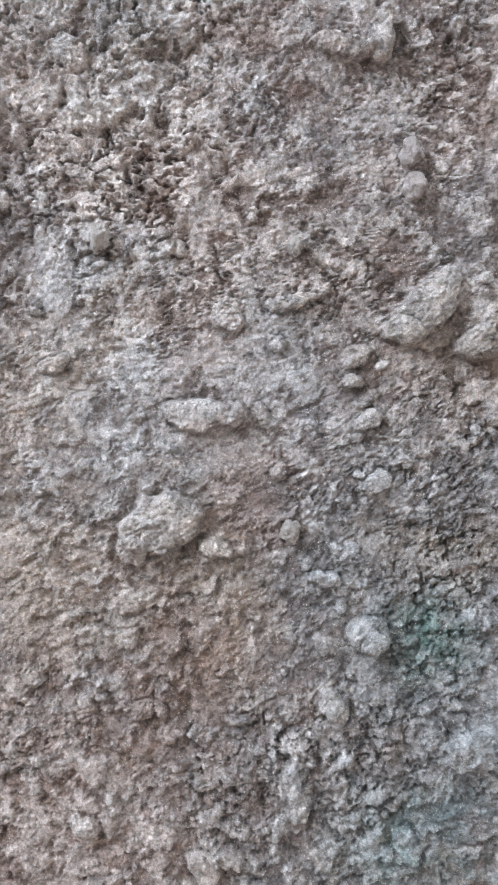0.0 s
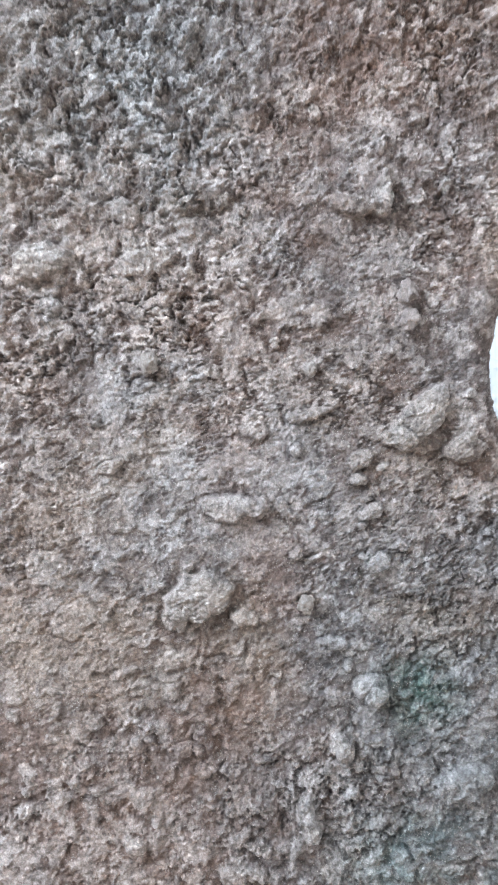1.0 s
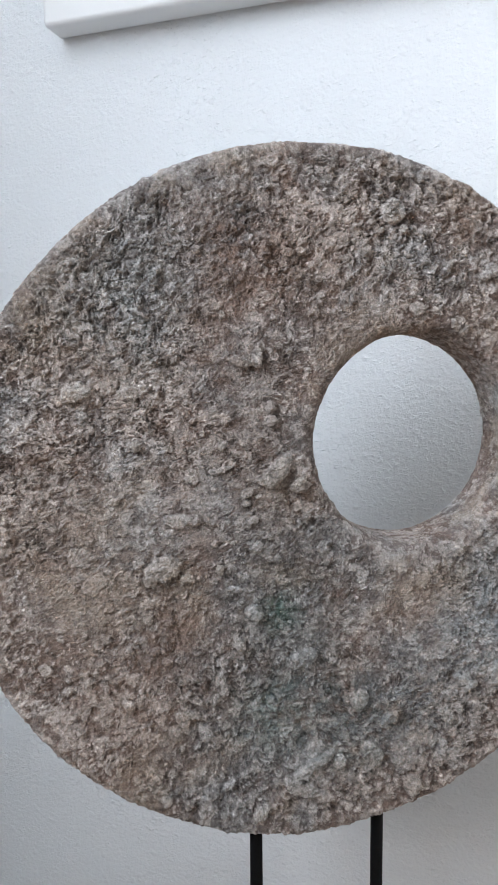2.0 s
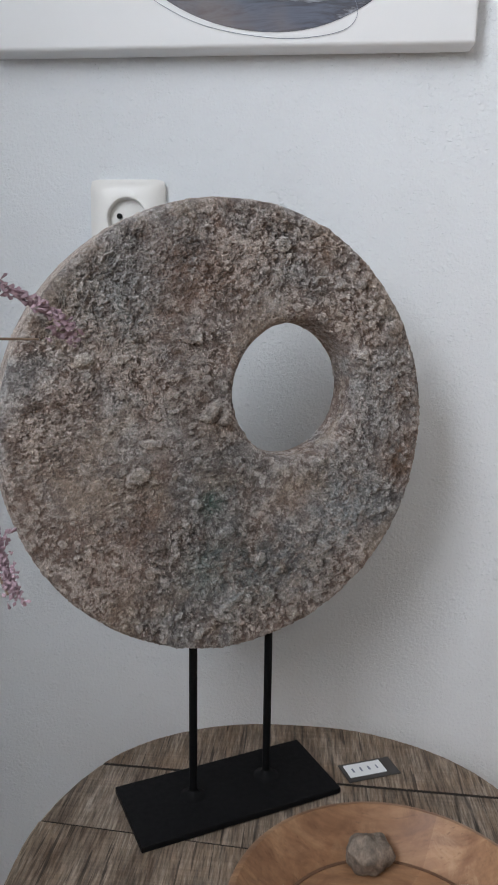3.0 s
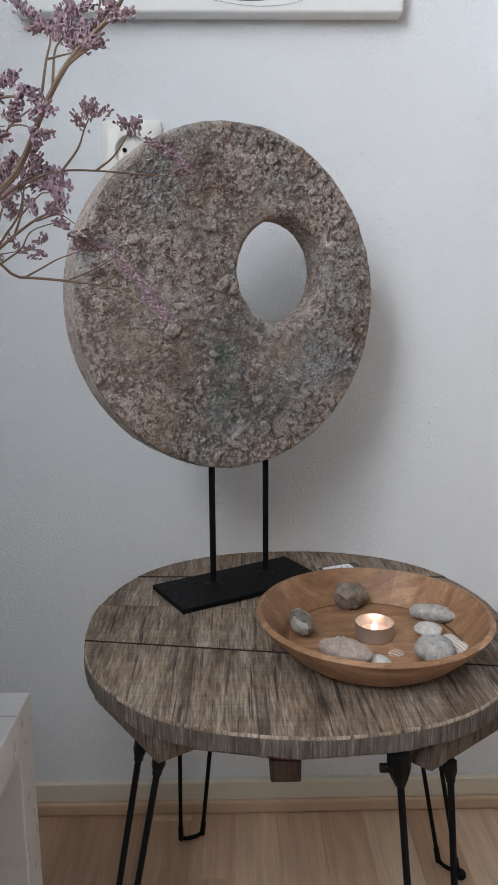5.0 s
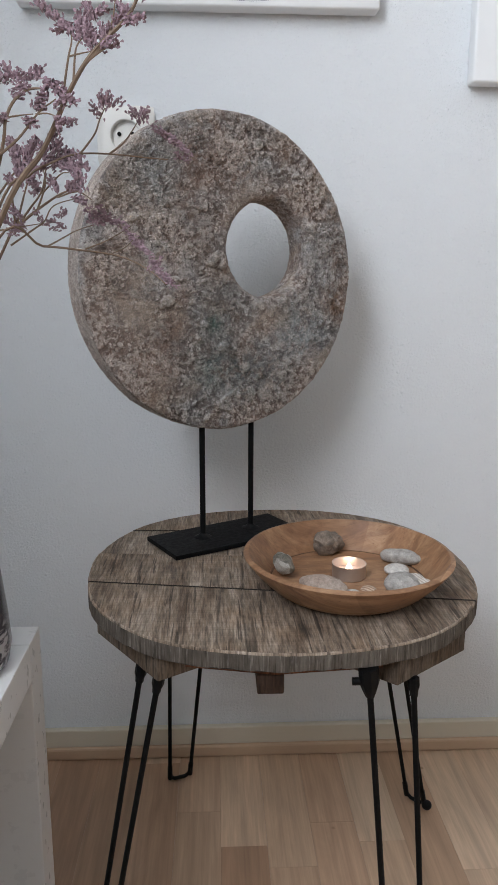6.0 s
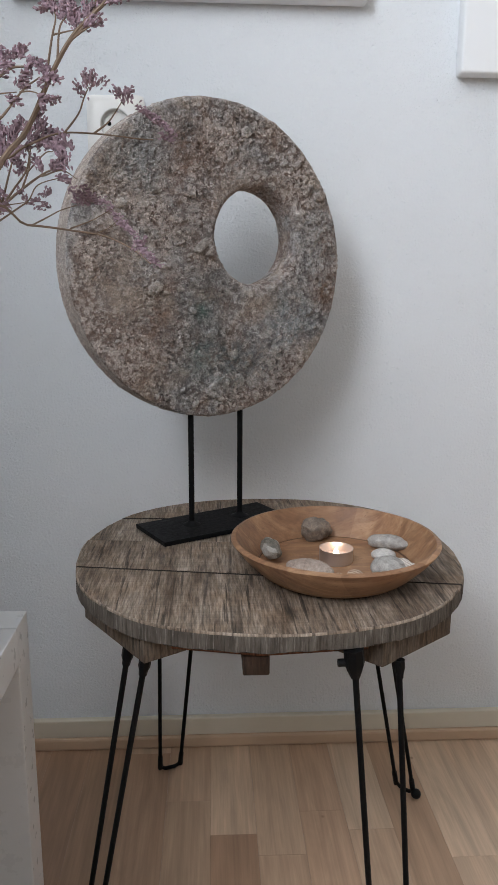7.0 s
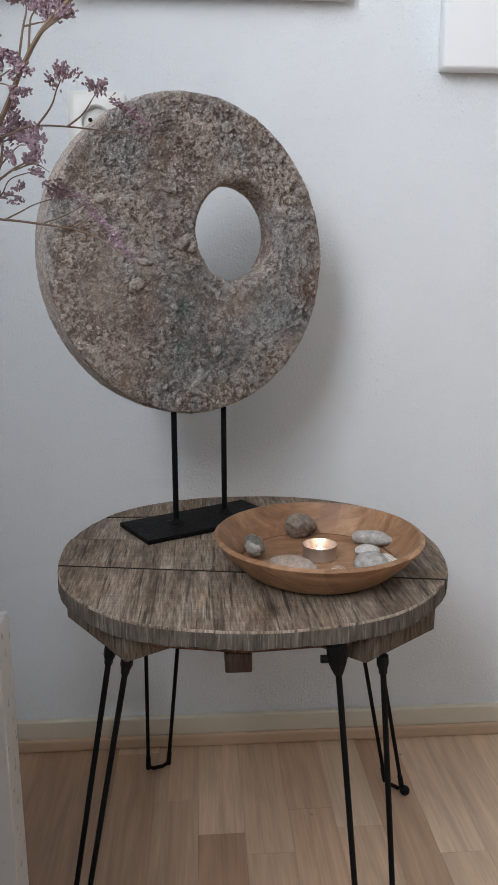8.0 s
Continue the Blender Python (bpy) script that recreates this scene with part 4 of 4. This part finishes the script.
# added ring filling the groove; its dark brown stands for the step's shade
part("groove", lathe([(0.0800, 0.0098), (0.0823, 0.0098), (0.0823, 0.0110), (0.0800, 0.0110)], 96, True), plain("groove_shade_brown", (0.13, 0.066, 0.036), 0.8, 0, 0.3, 120), bowl, "dark ring painting the shade of the turned line round the flat middle")
BF = BZ + 0.0103

# ---- tealight ----
candle = thing("tealight", "lit tealight in a thin aluminium cup", "candle", (0.078, -0.070, BF))
part("cup", lathe([(0, 0), (0.0170, 0), (0.0178, 0.0008), (0.0181, 0.0145), (0.0184, 0.0152), (0.0178, 0.0152), (0.0174, 0.0145), (0.0172, 0.002), (0, 0.0016)], 64), aluminium, candle, "thin silver aluminium cup")
part("wax", lathe([(0.0170, 0.0020), (0.0170, 0.0052), (0.0150, 0.0046), (0.004, 0.0044), (0, 0.0047)], 48), wax_mat, candle, "melted white wax")
wick = bmesh.new()
tube(wick, [(0, 0, 0.0044), (0.0003, 0, 0.0070), (0.001, 0.0003, 0.0092)], 0.0006, 6)
part("wick", wick, plain("charred_wick", (0.02, 0.015, 0.012), 0.9), candle)
flame_mat = Mat("candle_flame", 0.5)
flame_mat.color((1.0, 0.75, 0.45))
flame_mat.bsdf.inputs["Emission Color"].default_value = (1.0, 0.74, 0.52, 1)
flame_mat.bsdf.inputs["Emission Strength"].default_value = 5.0
part("flame", lathe([(0, 0.0060), (0.0020, 0.0069), (0.0033, 0.0087), (0.0030, 0.0108), (0.0015, 0.0134), (0, 0.0158)], 20), flame_mat.m, candle, "small yellow-white flame")
glow = bpy.data.lights.new("flame_light", "POINT")
glow.energy, glow.color, glow.shadow_soft_size = 0.011, (1.0, 0.64, 0.42), 0.003
glow_ob = new("flame_light", glow)
glow_ob.location = (0.078, -0.070, BF + 0.0185)

# ---- stones and shells in the bowl ----
grey_stone = pebble_stone("dark_grey_stone", (0.095, 0.080, 0.066), (0.31, 0.245, 0.195), None, 110)
veined_stone = pebble_stone("grey_veined_stone", (0.10, 0.092, 0.076), (0.25, 0.225, 0.185), (0.40, 0.375, 0.335), 130, 22)
beige_stone = pebble_stone("beige_stone", (0.30, 0.225, 0.185), (0.46, 0.38, 0.325), None, 60)
pale_stone = pebble_stone("pale_grey_stone", (0.28, 0.265, 0.245), (0.54, 0.515, 0.485), None, 160)
white_stone = pebble_stone("white_pebble", (0.48, 0.455, 0.425), (0.66, 0.635, 0.60), None, 60)
shell_white = pebble_stone("white_shell", (0.62, 0.58, 0.53), (0.74, 0.71, 0.66), (0.42, 0.36, 0.31), 90, 130)
shell_dark = pebble_stone("dark_striped_shell", (0.58, 0.56, 0.53), (0.66, 0.64, 0.60), (0.09, 0.085, 0.085), 90, 110)
shell_tan = pebble_stone("tan_shell", (0.48, 0.36, 0.27), (0.60, 0.48, 0.38), (0.30, 0.18, 0.12), 90, 120)


def pebble(name, label, category, material, x, y, sx, sy, sz, turn, seed, rough=0.14, z=BF, tilt=0.0, group="stones in the bowl"):
    m = Matrix.Translation((x, y, z + sz * 0.93)) @ Matrix.Rotation(radians(turn), 4, "Z") @ Matrix.Rotation(radians(tilt), 4, "Y")
    return tagged(part(name, boulder(sx, sy, sz, seed, rough, 4, 1.2), material, m=m), label, category, group)


def clam(label, material, x, y, sx, sy, sz, turn, ribs, z=BF, tilt=0.0):
    """One half of a clam: a ribbed dome with a pointed end, hollow side down."""
    bm = bmesh.new()
    na, nr = 72, 9
    top = bm.verts.new((0, 0.25 * sy, sz))
    rings = []
    for j in range(1, nr + 1):
        u = j / nr
        row = []
        for i in range(na):
            a = 2 * math.pi * i / na
            r = 1 - 0.22 * max(0.0, math.cos(a + math.pi / 2)) ** 2 + (0.10 if ribs else 0.0) * max(0.0, -math.sin(a)) ** 8
            rib = 1 + (0.05 * math.cos(ribs * a) * u if ribs else 0.0)
            row.append(bm.verts.new((sx * u * r * math.cos(a), 0.25 * sy * (1 - u) + sy * u * r * math.sin(a), max(0.0003, sz * (1 - u ** 2.2) ** 0.75 * rib))))
        rings.append(row)
    for i in range(na):
        bm.faces.new((top, rings[0][i], rings[0][(i + 1) % na]))
    for a, b in zip(rings, rings[1:]):
        for i in range(na):
            bm.faces.new((a[i], b[i], b[(i + 1) % na], a[(i + 1) % na]))
    bm.faces.new(rings[-1][::-1])
    bmesh.ops.recalc_face_normals(bm, faces=bm.faces[:])
    m = Matrix.Translation((x, y, z)) @ Matrix.Rotation(radians(turn), 4, "Z") @ Matrix.Rotation(radians(tilt), 4, "X")
    return tagged(part("seashell", bm, material, m=m), label, "shell", "shells in the bowl")


pebble("stone", "rough dark grey angular stone in the bowl", "stone", grey_stone, 0.066, -0.003, 0.0165, 0.0150, 0.0140, 20, 2, 0.26)
pebble("stone", "dark grey stone with pale veins in the bowl", "stone", veined_stone, 0.0085, -0.063, 0.0105, 0.0200, 0.0100, 12, 5, 0.18, z=BF + 0.0035, tilt=18)
pebble("stone", "large smooth beige oval stone in the bowl", "stone", beige_stone, 0.043, -0.117, 0.0250, 0.0145, 0.0100, -27, 7, 0.08, z=BF + 0.001)
pebble("stone", "long pale grey speckled stone in the bowl", "stone", pale_stone, 0.142, -0.039, 0.0235, 0.0115, 0.0085, -22, 9, 0.12, z=BF + 0.001)
pebble("stone", "flat round whitish pebble in the bowl", "stone", white_stone, 0.1300, -0.0675, 0.0135, 0.0125, 0.0058, 0, 11, 0.06)
pebble("stone", "small white pebble in the bowl", "stone", white_stone, 0.1255, -0.0895, 0.0080, 0.0080, 0.0055, 30, 13, 0.10)
pebble("stone", "round pale grey stone with fine cracks", "stone", pale_stone, 0.1225, -0.1180, 0.0170, 0.0185, 0.0110, 20, 15, 0.10, z=BF + 0.001)
pebble("stone", "tiny white and grey banded pebble", "stone", pebble_stone("banded_pebble", (0.5, 0.49, 0.47), (0.62, 0.61, 0.59), (0.10, 0.10, 0.10), 80, 70), 0.0435, -0.0890, 0.0080, 0.0055, 0.0050, -10, 17, 0.05)
clam("white striped ribbed seashell in the bowl", shell_white, 0.1455, -0.0855, 0.0118, 0.0098, 0.0072, -25, 26)
clam("pale tan striped ribbed seashell in the bowl", shell_white, 0.1490, -0.1020, 0.0118, 0.0094, 0.0070, -20, 26, z=BF + 0.0015, tilt=6)
clam("smooth white seashell in the bowl", white_stone, 0.0725, -0.1215, 0.0125, 0.0105, 0.0060, -35, 0)
clam("small dark striped seashell in the bowl", shell_dark, 0.0672, -0.1405, 0.0085, 0.0068, 0.0055, 5, 20)
clam("tiny tan seashell in the bowl", shell_tan, 0.0920, -0.1050, 0.0085, 0.0066, 0.0035, 15, 18)

# ---- price card behind the bowl ----
card = thing("price_card", "dark card with a small white price label", "label", (0.0735, 0.1330, TZ + 0.0003), turn=radians(22))
part("card", box(-0.022, 0.030, -0.014, 0.012, 0.0, 0.0012, 0.0003), slate_card, card, smooth=False)
part("paper_label", box(-0.0185, 0.0185, -0.009, 0.009, 0.0012, 0.0017), paper, card, "white paper label", smooth=False)
for n, (a, b) in enumerate(((-0.012, 0.006), (-0.004, 0.006), (0.004, 0.006), (0.012, 0.0045))):
    part("print_bar", box(a - b * 0.16, a + b * 0.16, -0.0028, 0.0028, 0.0017, 0.0018), ink, card, smooth=False)


# ---- dried flowers ----
def bud(bm, at, along, length, width, rng):
    """One small pointed calyx."""
    d = along.normalized()
    s = d.orthogonal().normalized()
    s = Matrix.Rotation(rng.uniform(0, 6.28), 3, d) @ s
    o = d.cross(s)
    base = bm.verts.new(at)
    tip = bm.verts.new(at + d * length)
    rings = []
    for f, w in ((0.35, 0.55), (0.78, 1.0)):
        rings.append([bm.verts.new(at + d * length * f + width * w * (s * math.cos(k * 2.0944) + o * math.sin(k * 2.0944))) for k in range(3)])
    for k in range(3):
        j = (k + 1) % 3
        bm.faces.new((base, rings[0][j], rings[0][k]))
        bm.faces.new((rings[0][k], rings[0][j], rings[1][j], rings[1][k]))
        bm.faces.new((rings[1][k], rings[1][j], tip))


def spike(bm, a, b, count, size, rng, spread=1.0):
    """A dense one-sided spike of buds from a to b."""
    a, b = Vector(a), Vector(b)
    d = (b - a)
    up = Vector((0, 0, 1)) - d.normalized() * d.normalized().z
    for i in range(count):
        t = i / max(1, count - 1)
        at = a + d * t + Vector((rng.gauss(0, 1), rng.gauss(0, 1), rng.gauss(0, 1))) * size * 0.46 * spread
        way = d.normalized() * 0.9 + up * rng.uniform(0.0, 0.8) + Vector((rng.uniform(-1, 1), rng.uniform(-1, 1), rng.uniform(-1, 1))) * 0.55
        bud(bm, at, way, size * rng.uniform(0.8, 1.5), size * rng.uniform(0.28, 0.42), rng)


def sprig(label, depth, stems, pink, brown, seed):
    """stems: lines of (across, up) at the depth, with the thickness at their root; pink and brown: spikes from one point to another.
    The first stem starts in the vase; all stray a little from the depth."""
    rng = random.Random(seed)
    root = Vector(MOUTH)

    def out(p):
        wave = 0.016 * math.sin(38 * p[0] + 1.3 * seed) + 0.012 * math.sin(51 * p[1] + 2.1 * seed)
        return Vector((p[0] + (0.0035 if seed < 5 else -0.0015), depth + wave, p[1] + (-0.0008 if seed < 5 else 0.0035))) - root

    ob = thing("dried_sprig", label, "dried flower", root, group="dried sea lavender in the vase")
    for n, (pts, r) in enumerate(stems):
        line = [out(p) for p in pts]
        if n == 0:
            line = [Vector((0, 0, -0.12)), Vector((0.004, -0.004, 0))] + line[1:]
        line = glide(line, 6)
        bm = bmesh.new()
        tube(bm, line, [1.15 * r * (1 - 0.55 * i / (len(line) - 1)) for i in range(len(line))], 6)
        part("stem", bm, stem_mat, ob)
    for spikes, material, name in ((pink, pink_bud, "blossom"), (brown, brown_bud, "withered_blossom")):
        for a, b in spikes:
            bm = bmesh.new()
            a, b = out(a), out(b)
            size = (0.0031, 0.0031, 0.0031, 0.0031, 0.0029, 0.0025)[seed]
            spike(bm, a, b, max(14, int((b - a).length * (2900 if seed > 3 else 4300))), size, rng)
            part(name, bm, material, ob, smooth=False)
    return ob


MOUTH = (VX, VY, KZ + 0.20)

sprig('tall dry brown sea lavender stem with pink blossom at its top', -0.245,
      [([(-0.243, 0.747), (-0.215, 0.810), (-0.189, 0.864), (-0.167, 0.900), (-0.150, 0.925), (-0.125, 0.950), (-0.115, 0.970)], 0.0022),
       ([(-0.171, 0.898), (-0.166, 0.921), (-0.164, 0.935), (-0.166, 0.945)], 0.0008),
       ([(-0.163, 0.907), (-0.161, 0.928), (-0.157, 0.937)], 0.0008),
       ([(-0.154, 0.919), (-0.140, 0.934), (-0.136, 0.949), (-0.134, 0.967)], 0.0009),
       ([(-0.156, 0.918), (-0.143, 0.927), (-0.131, 0.932)], 0.0008),
       ([(-0.166, 0.923), (-0.156, 0.926), (-0.150, 0.927)], 0.0006)],
      [((-0.168, 0.944), (-0.188, 0.960)), ((-0.158, 0.934), (-0.171, 0.948)), ((-0.164, 0.947), (-0.173, 0.941)), ((-0.150, 0.929), (-0.161, 0.946)), ((-0.148, 0.935), (-0.155, 0.949)), ((-0.153, 0.942), (-0.162, 0.954)), ((-0.146, 0.929), (-0.132, 0.931)), ((-0.140, 0.935), (-0.144, 0.944)), ((-0.129, 0.946), (-0.115, 0.947)), ((-0.125, 0.951), (-0.132, 0.960)), ((-0.158, 0.952), (-0.143, 0.958)), ((-0.149, 0.951), (-0.156, 0.963)), ((-0.136, 0.946), (-0.125, 0.953)), ((-0.146, 0.941), (-0.150, 0.932)), ((-0.119, 0.960), (-0.107, 0.969)), ((-0.115, 0.970), (-0.126, 0.977)), ((-0.136, 0.963), (-0.141, 0.977))],
      [((-0.141, 0.937), (-0.138, 0.944)), ((-0.135, 0.936), (-0.142, 0.935))], 1)
sprig('dry sea lavender sprig with dusty pink and brown blossom', -0.255,
      [([(-0.240, 0.747), (-0.222, 0.835), (-0.207, 0.882), (-0.197, 0.900), (-0.185, 0.903)], 0.0014),
       ([(-0.217, 0.854), (-0.200, 0.868), (-0.186, 0.885), (-0.174, 0.894)], 0.0009),
       ([(-0.188, 0.884), (-0.179, 0.884), (-0.168, 0.879)], 0.0006),
       ([(-0.207, 0.881), (-0.198, 0.883), (-0.190, 0.884)], 0.0006)],
      [((-0.205, 0.917), (-0.201, 0.909)), ((-0.202, 0.908), (-0.188, 0.915)), ((-0.190, 0.908), (-0.187, 0.916)), ((-0.204, 0.904), (-0.195, 0.903)), ((-0.184, 0.907), (-0.170, 0.901)), ((-0.178, 0.903), (-0.169, 0.895)), ((-0.182, 0.909), (-0.183, 0.900)), ((-0.169, 0.895), (-0.160, 0.890)), ((-0.165, 0.893), (-0.171, 0.889)), ((-0.180, 0.897), (-0.184, 0.893)), ((-0.204, 0.911), (-0.212, 0.917)), ((-0.206, 0.898), (-0.200, 0.897)), ((-0.217, 0.903), (-0.207, 0.911))],
      [((-0.189, 0.886), (-0.186, 0.893)), ((-0.205, 0.881), (-0.215, 0.877)), ((-0.197, 0.881), (-0.190, 0.877)), ((-0.175, 0.880), (-0.161, 0.876)), ((-0.173, 0.879), (-0.172, 0.874)), ((-0.188, 0.891), (-0.184, 0.888))], 2)
sprig('bushy dry sea lavender sprig with faded purple blossom', -0.215,
      [([(-0.252, 0.763), (-0.228, 0.800), (-0.215, 0.814), (-0.204, 0.825), (-0.193, 0.837), (-0.190, 0.853)], 0.0012),
       ([(-0.215, 0.814), (-0.198, 0.824), (-0.180, 0.833), (-0.168, 0.837)], 0.0011),
       ([(-0.219, 0.808), (-0.207, 0.837), (-0.202, 0.853)], 0.0008),
       ([(-0.197, 0.825), (-0.190, 0.841), (-0.192, 0.853)], 0.0007),
       ([(-0.217, 0.814), (-0.217, 0.837), (-0.212, 0.852)], 0.0009),
       ([(-0.193, 0.835), (-0.178, 0.848), (-0.171, 0.849)], 0.0006),
       ([(-0.180, 0.832), (-0.164, 0.835), (-0.153, 0.829)], 0.0006),
       ([(-0.230, 0.832), (-0.216, 0.852), (-0.205, 0.864)], 0.0008)],
      [((-0.209, 0.841), (-0.214, 0.856)), ((-0.200, 0.845), (-0.210, 0.852)), ((-0.212, 0.852), (-0.217, 0.868)), ((-0.167, 0.849), (-0.173, 0.861)), ((-0.163, 0.845), (-0.175, 0.857)), ((-0.161, 0.857), (-0.171, 0.863)), ((-0.180, 0.835), (-0.185, 0.845)), ((-0.159, 0.841), (-0.167, 0.853)), ((-0.155, 0.849), (-0.163, 0.855)), ((-0.169, 0.853), (-0.177, 0.853)), ((-0.222, 0.828), (-0.214, 0.820)), ((-0.221, 0.814), (-0.229, 0.824)), ((-0.196, 0.849), (-0.204, 0.856))],
      [((-0.210, 0.856), (-0.203, 0.874)), ((-0.202, 0.858), (-0.213, 0.870)), ((-0.216, 0.860), (-0.221, 0.874)), ((-0.191, 0.861), (-0.197, 0.872)), ((-0.189, 0.863), (-0.181, 0.868)), ((-0.196, 0.853), (-0.185, 0.859)), ((-0.207, 0.866), (-0.199, 0.876)), ((-0.213, 0.841), (-0.221, 0.848)), ((-0.186, 0.853), (-0.179, 0.857)), ((-0.188, 0.876), (-0.182, 0.882)), ((-0.187, 0.866), (-0.180, 0.872)), ((-0.159, 0.835), (-0.170, 0.839)), ((-0.172, 0.835), (-0.163, 0.843)), ((-0.204, 0.847), (-0.197, 0.839)), ((-0.215, 0.872), (-0.223, 0.878)), ((-0.183, 0.859), (-0.175, 0.863)), ((-0.201, 0.835), (-0.196, 0.839)), ((-0.168, 0.831), (-0.160, 0.828)), ((-0.209, 0.810), (-0.221, 0.812))], 3)
sprig('thin dry sea lavender sprig with two pink spikes', -0.225,
      [([(-0.248, 0.771), (-0.228, 0.819), (-0.202, 0.847), (-0.183, 0.856), (-0.165, 0.862), (-0.142, 0.864), (-0.112, 0.864), (-0.101, 0.864)], 0.001),
       ([(-0.163, 0.862), (-0.152, 0.875), (-0.147, 0.885), (-0.143, 0.892)], 0.0007),
       ([(-0.143, 0.864), (-0.132, 0.873), (-0.122, 0.886)], 0.0007)],
      [((-0.122, 0.888), (-0.126, 0.892)), ((-0.119, 0.885), (-0.122, 0.892)), ((-0.115, 0.887), (-0.118, 0.894)), ((-0.113, 0.885), (-0.105, 0.881)), ((-0.108, 0.883), (-0.099, 0.877)), ((-0.101, 0.878), (-0.092, 0.874)), ((-0.095, 0.875), (-0.086, 0.868)), ((-0.144, 0.890), (-0.146, 0.898)), ((-0.142, 0.891), (-0.138, 0.901)), ((-0.139, 0.892), (-0.133, 0.897)), ((-0.141, 0.894), (-0.143, 0.898))],
      [((-0.147, 0.885), (-0.151, 0.891)), ((-0.097, 0.867), (-0.087, 0.864)), ((-0.119, 0.890), (-0.114, 0.893))], 4)
sprig('long arching dry sea lavender sprig with pink tip', -0.235,
      [([(-0.244, 0.783), (-0.219, 0.793), (-0.186, 0.793), (-0.160, 0.791), (-0.133, 0.787), (-0.111, 0.777), (-0.097, 0.766)], 0.001),
       ([(-0.183, 0.793), (-0.174, 0.799), (-0.165, 0.805), (-0.153, 0.810)], 0.0006),
       ([(-0.158, 0.792), (-0.143, 0.799), (-0.126, 0.809)], 0.0006),
       ([(-0.207, 0.793), (-0.192, 0.805), (-0.185, 0.811), (-0.178, 0.822), (-0.160, 0.829)], 0.0007),
       ([(-0.142, 0.788), (-0.131, 0.793), (-0.123, 0.800)], 0.0005),
       ([(-0.218, 0.803), (-0.202, 0.806), (-0.188, 0.809)], 0.0006)],
      [((-0.157, 0.821), (-0.141, 0.813)), ((-0.153, 0.817), (-0.135, 0.812)), ((-0.150, 0.825), (-0.144, 0.819)), ((-0.145, 0.817), (-0.131, 0.811)), ((-0.157, 0.813), (-0.145, 0.811)), ((-0.131, 0.809), (-0.121, 0.796)), ((-0.127, 0.804), (-0.115, 0.792)), ((-0.121, 0.800), (-0.112, 0.790)), ((-0.112, 0.790), (-0.104, 0.775)), ((-0.109, 0.784), (-0.097, 0.769)), ((-0.105, 0.780), (-0.092, 0.765)), ((-0.103, 0.773), (-0.092, 0.767)), ((-0.111, 0.775), (-0.102, 0.784)), ((-0.151, 0.811), (-0.157, 0.819))],
      [((-0.187, 0.811), (-0.191, 0.817)), ((-0.188, 0.809), (-0.179, 0.810)), ((-0.179, 0.813), (-0.172, 0.817)), ((-0.182, 0.805), (-0.177, 0.807)), ((-0.177, 0.809), (-0.173, 0.807)), ((-0.206, 0.805), (-0.200, 0.808)), ((-0.210, 0.803), (-0.204, 0.801)), ((-0.175, 0.815), (-0.172, 0.818))], 5)

# ---- floor strips, last ----
def floor_strips():
    """Strips run towards the wall, three to a board, with staggered ends; those near the table are parts of their own."""
    rng = random.Random(12)
    width, gap = 0.0655, 0.00014
    near, far = [], bmesh.new()
    n = int((X1 - X0) / width) + 2
    shift = (-0.0586 - X0) % width - width
    for i in range(n):
        a, b = X0 + shift + i * width + gap, X0 + shift + (i + 1) * width - gap
        a, b = max(a, X0), min(b, X1)
        if b - a < 0.004:
            continue
        y = Y1 - 0.002 + rng.uniform(0.0, 0.3)
        while y > Y0:
            length = rng.choice((0.30, 0.36, 0.42, 0.48))
            y2, y1 = min(y, Y1 - 0.002), max(y - length, Y0)
            y -= length
            if y2 - y1 < 0.01:
                continue
            if -0.75 < (a + b) / 2 < 0.75 and y2 > -0.75:
                near.append((a, b, y1 + gap, y2 - gap))
            else:
                bmesh.ops.create_cube(far, size=1, matrix=Matrix.Translation(((a + b) / 2, (y1 + y2) / 2, -0.003)) @ Matrix.Diagonal((b - a, y2 - y1 - 2 * gap, 0.006, 1)))
    for a, b, y1, y2 in near:
        part("strip", box(0, b - a, 0, y2 - y1, -0.006, 0.0), floor_mat, floor, smooth=False, m=Matrix.Translation((a, y1, 0)))
    rest = part("strips", far, floor_mat, floor, smooth=False)
    tagged(rest, kind="stuff")


floor_strips()
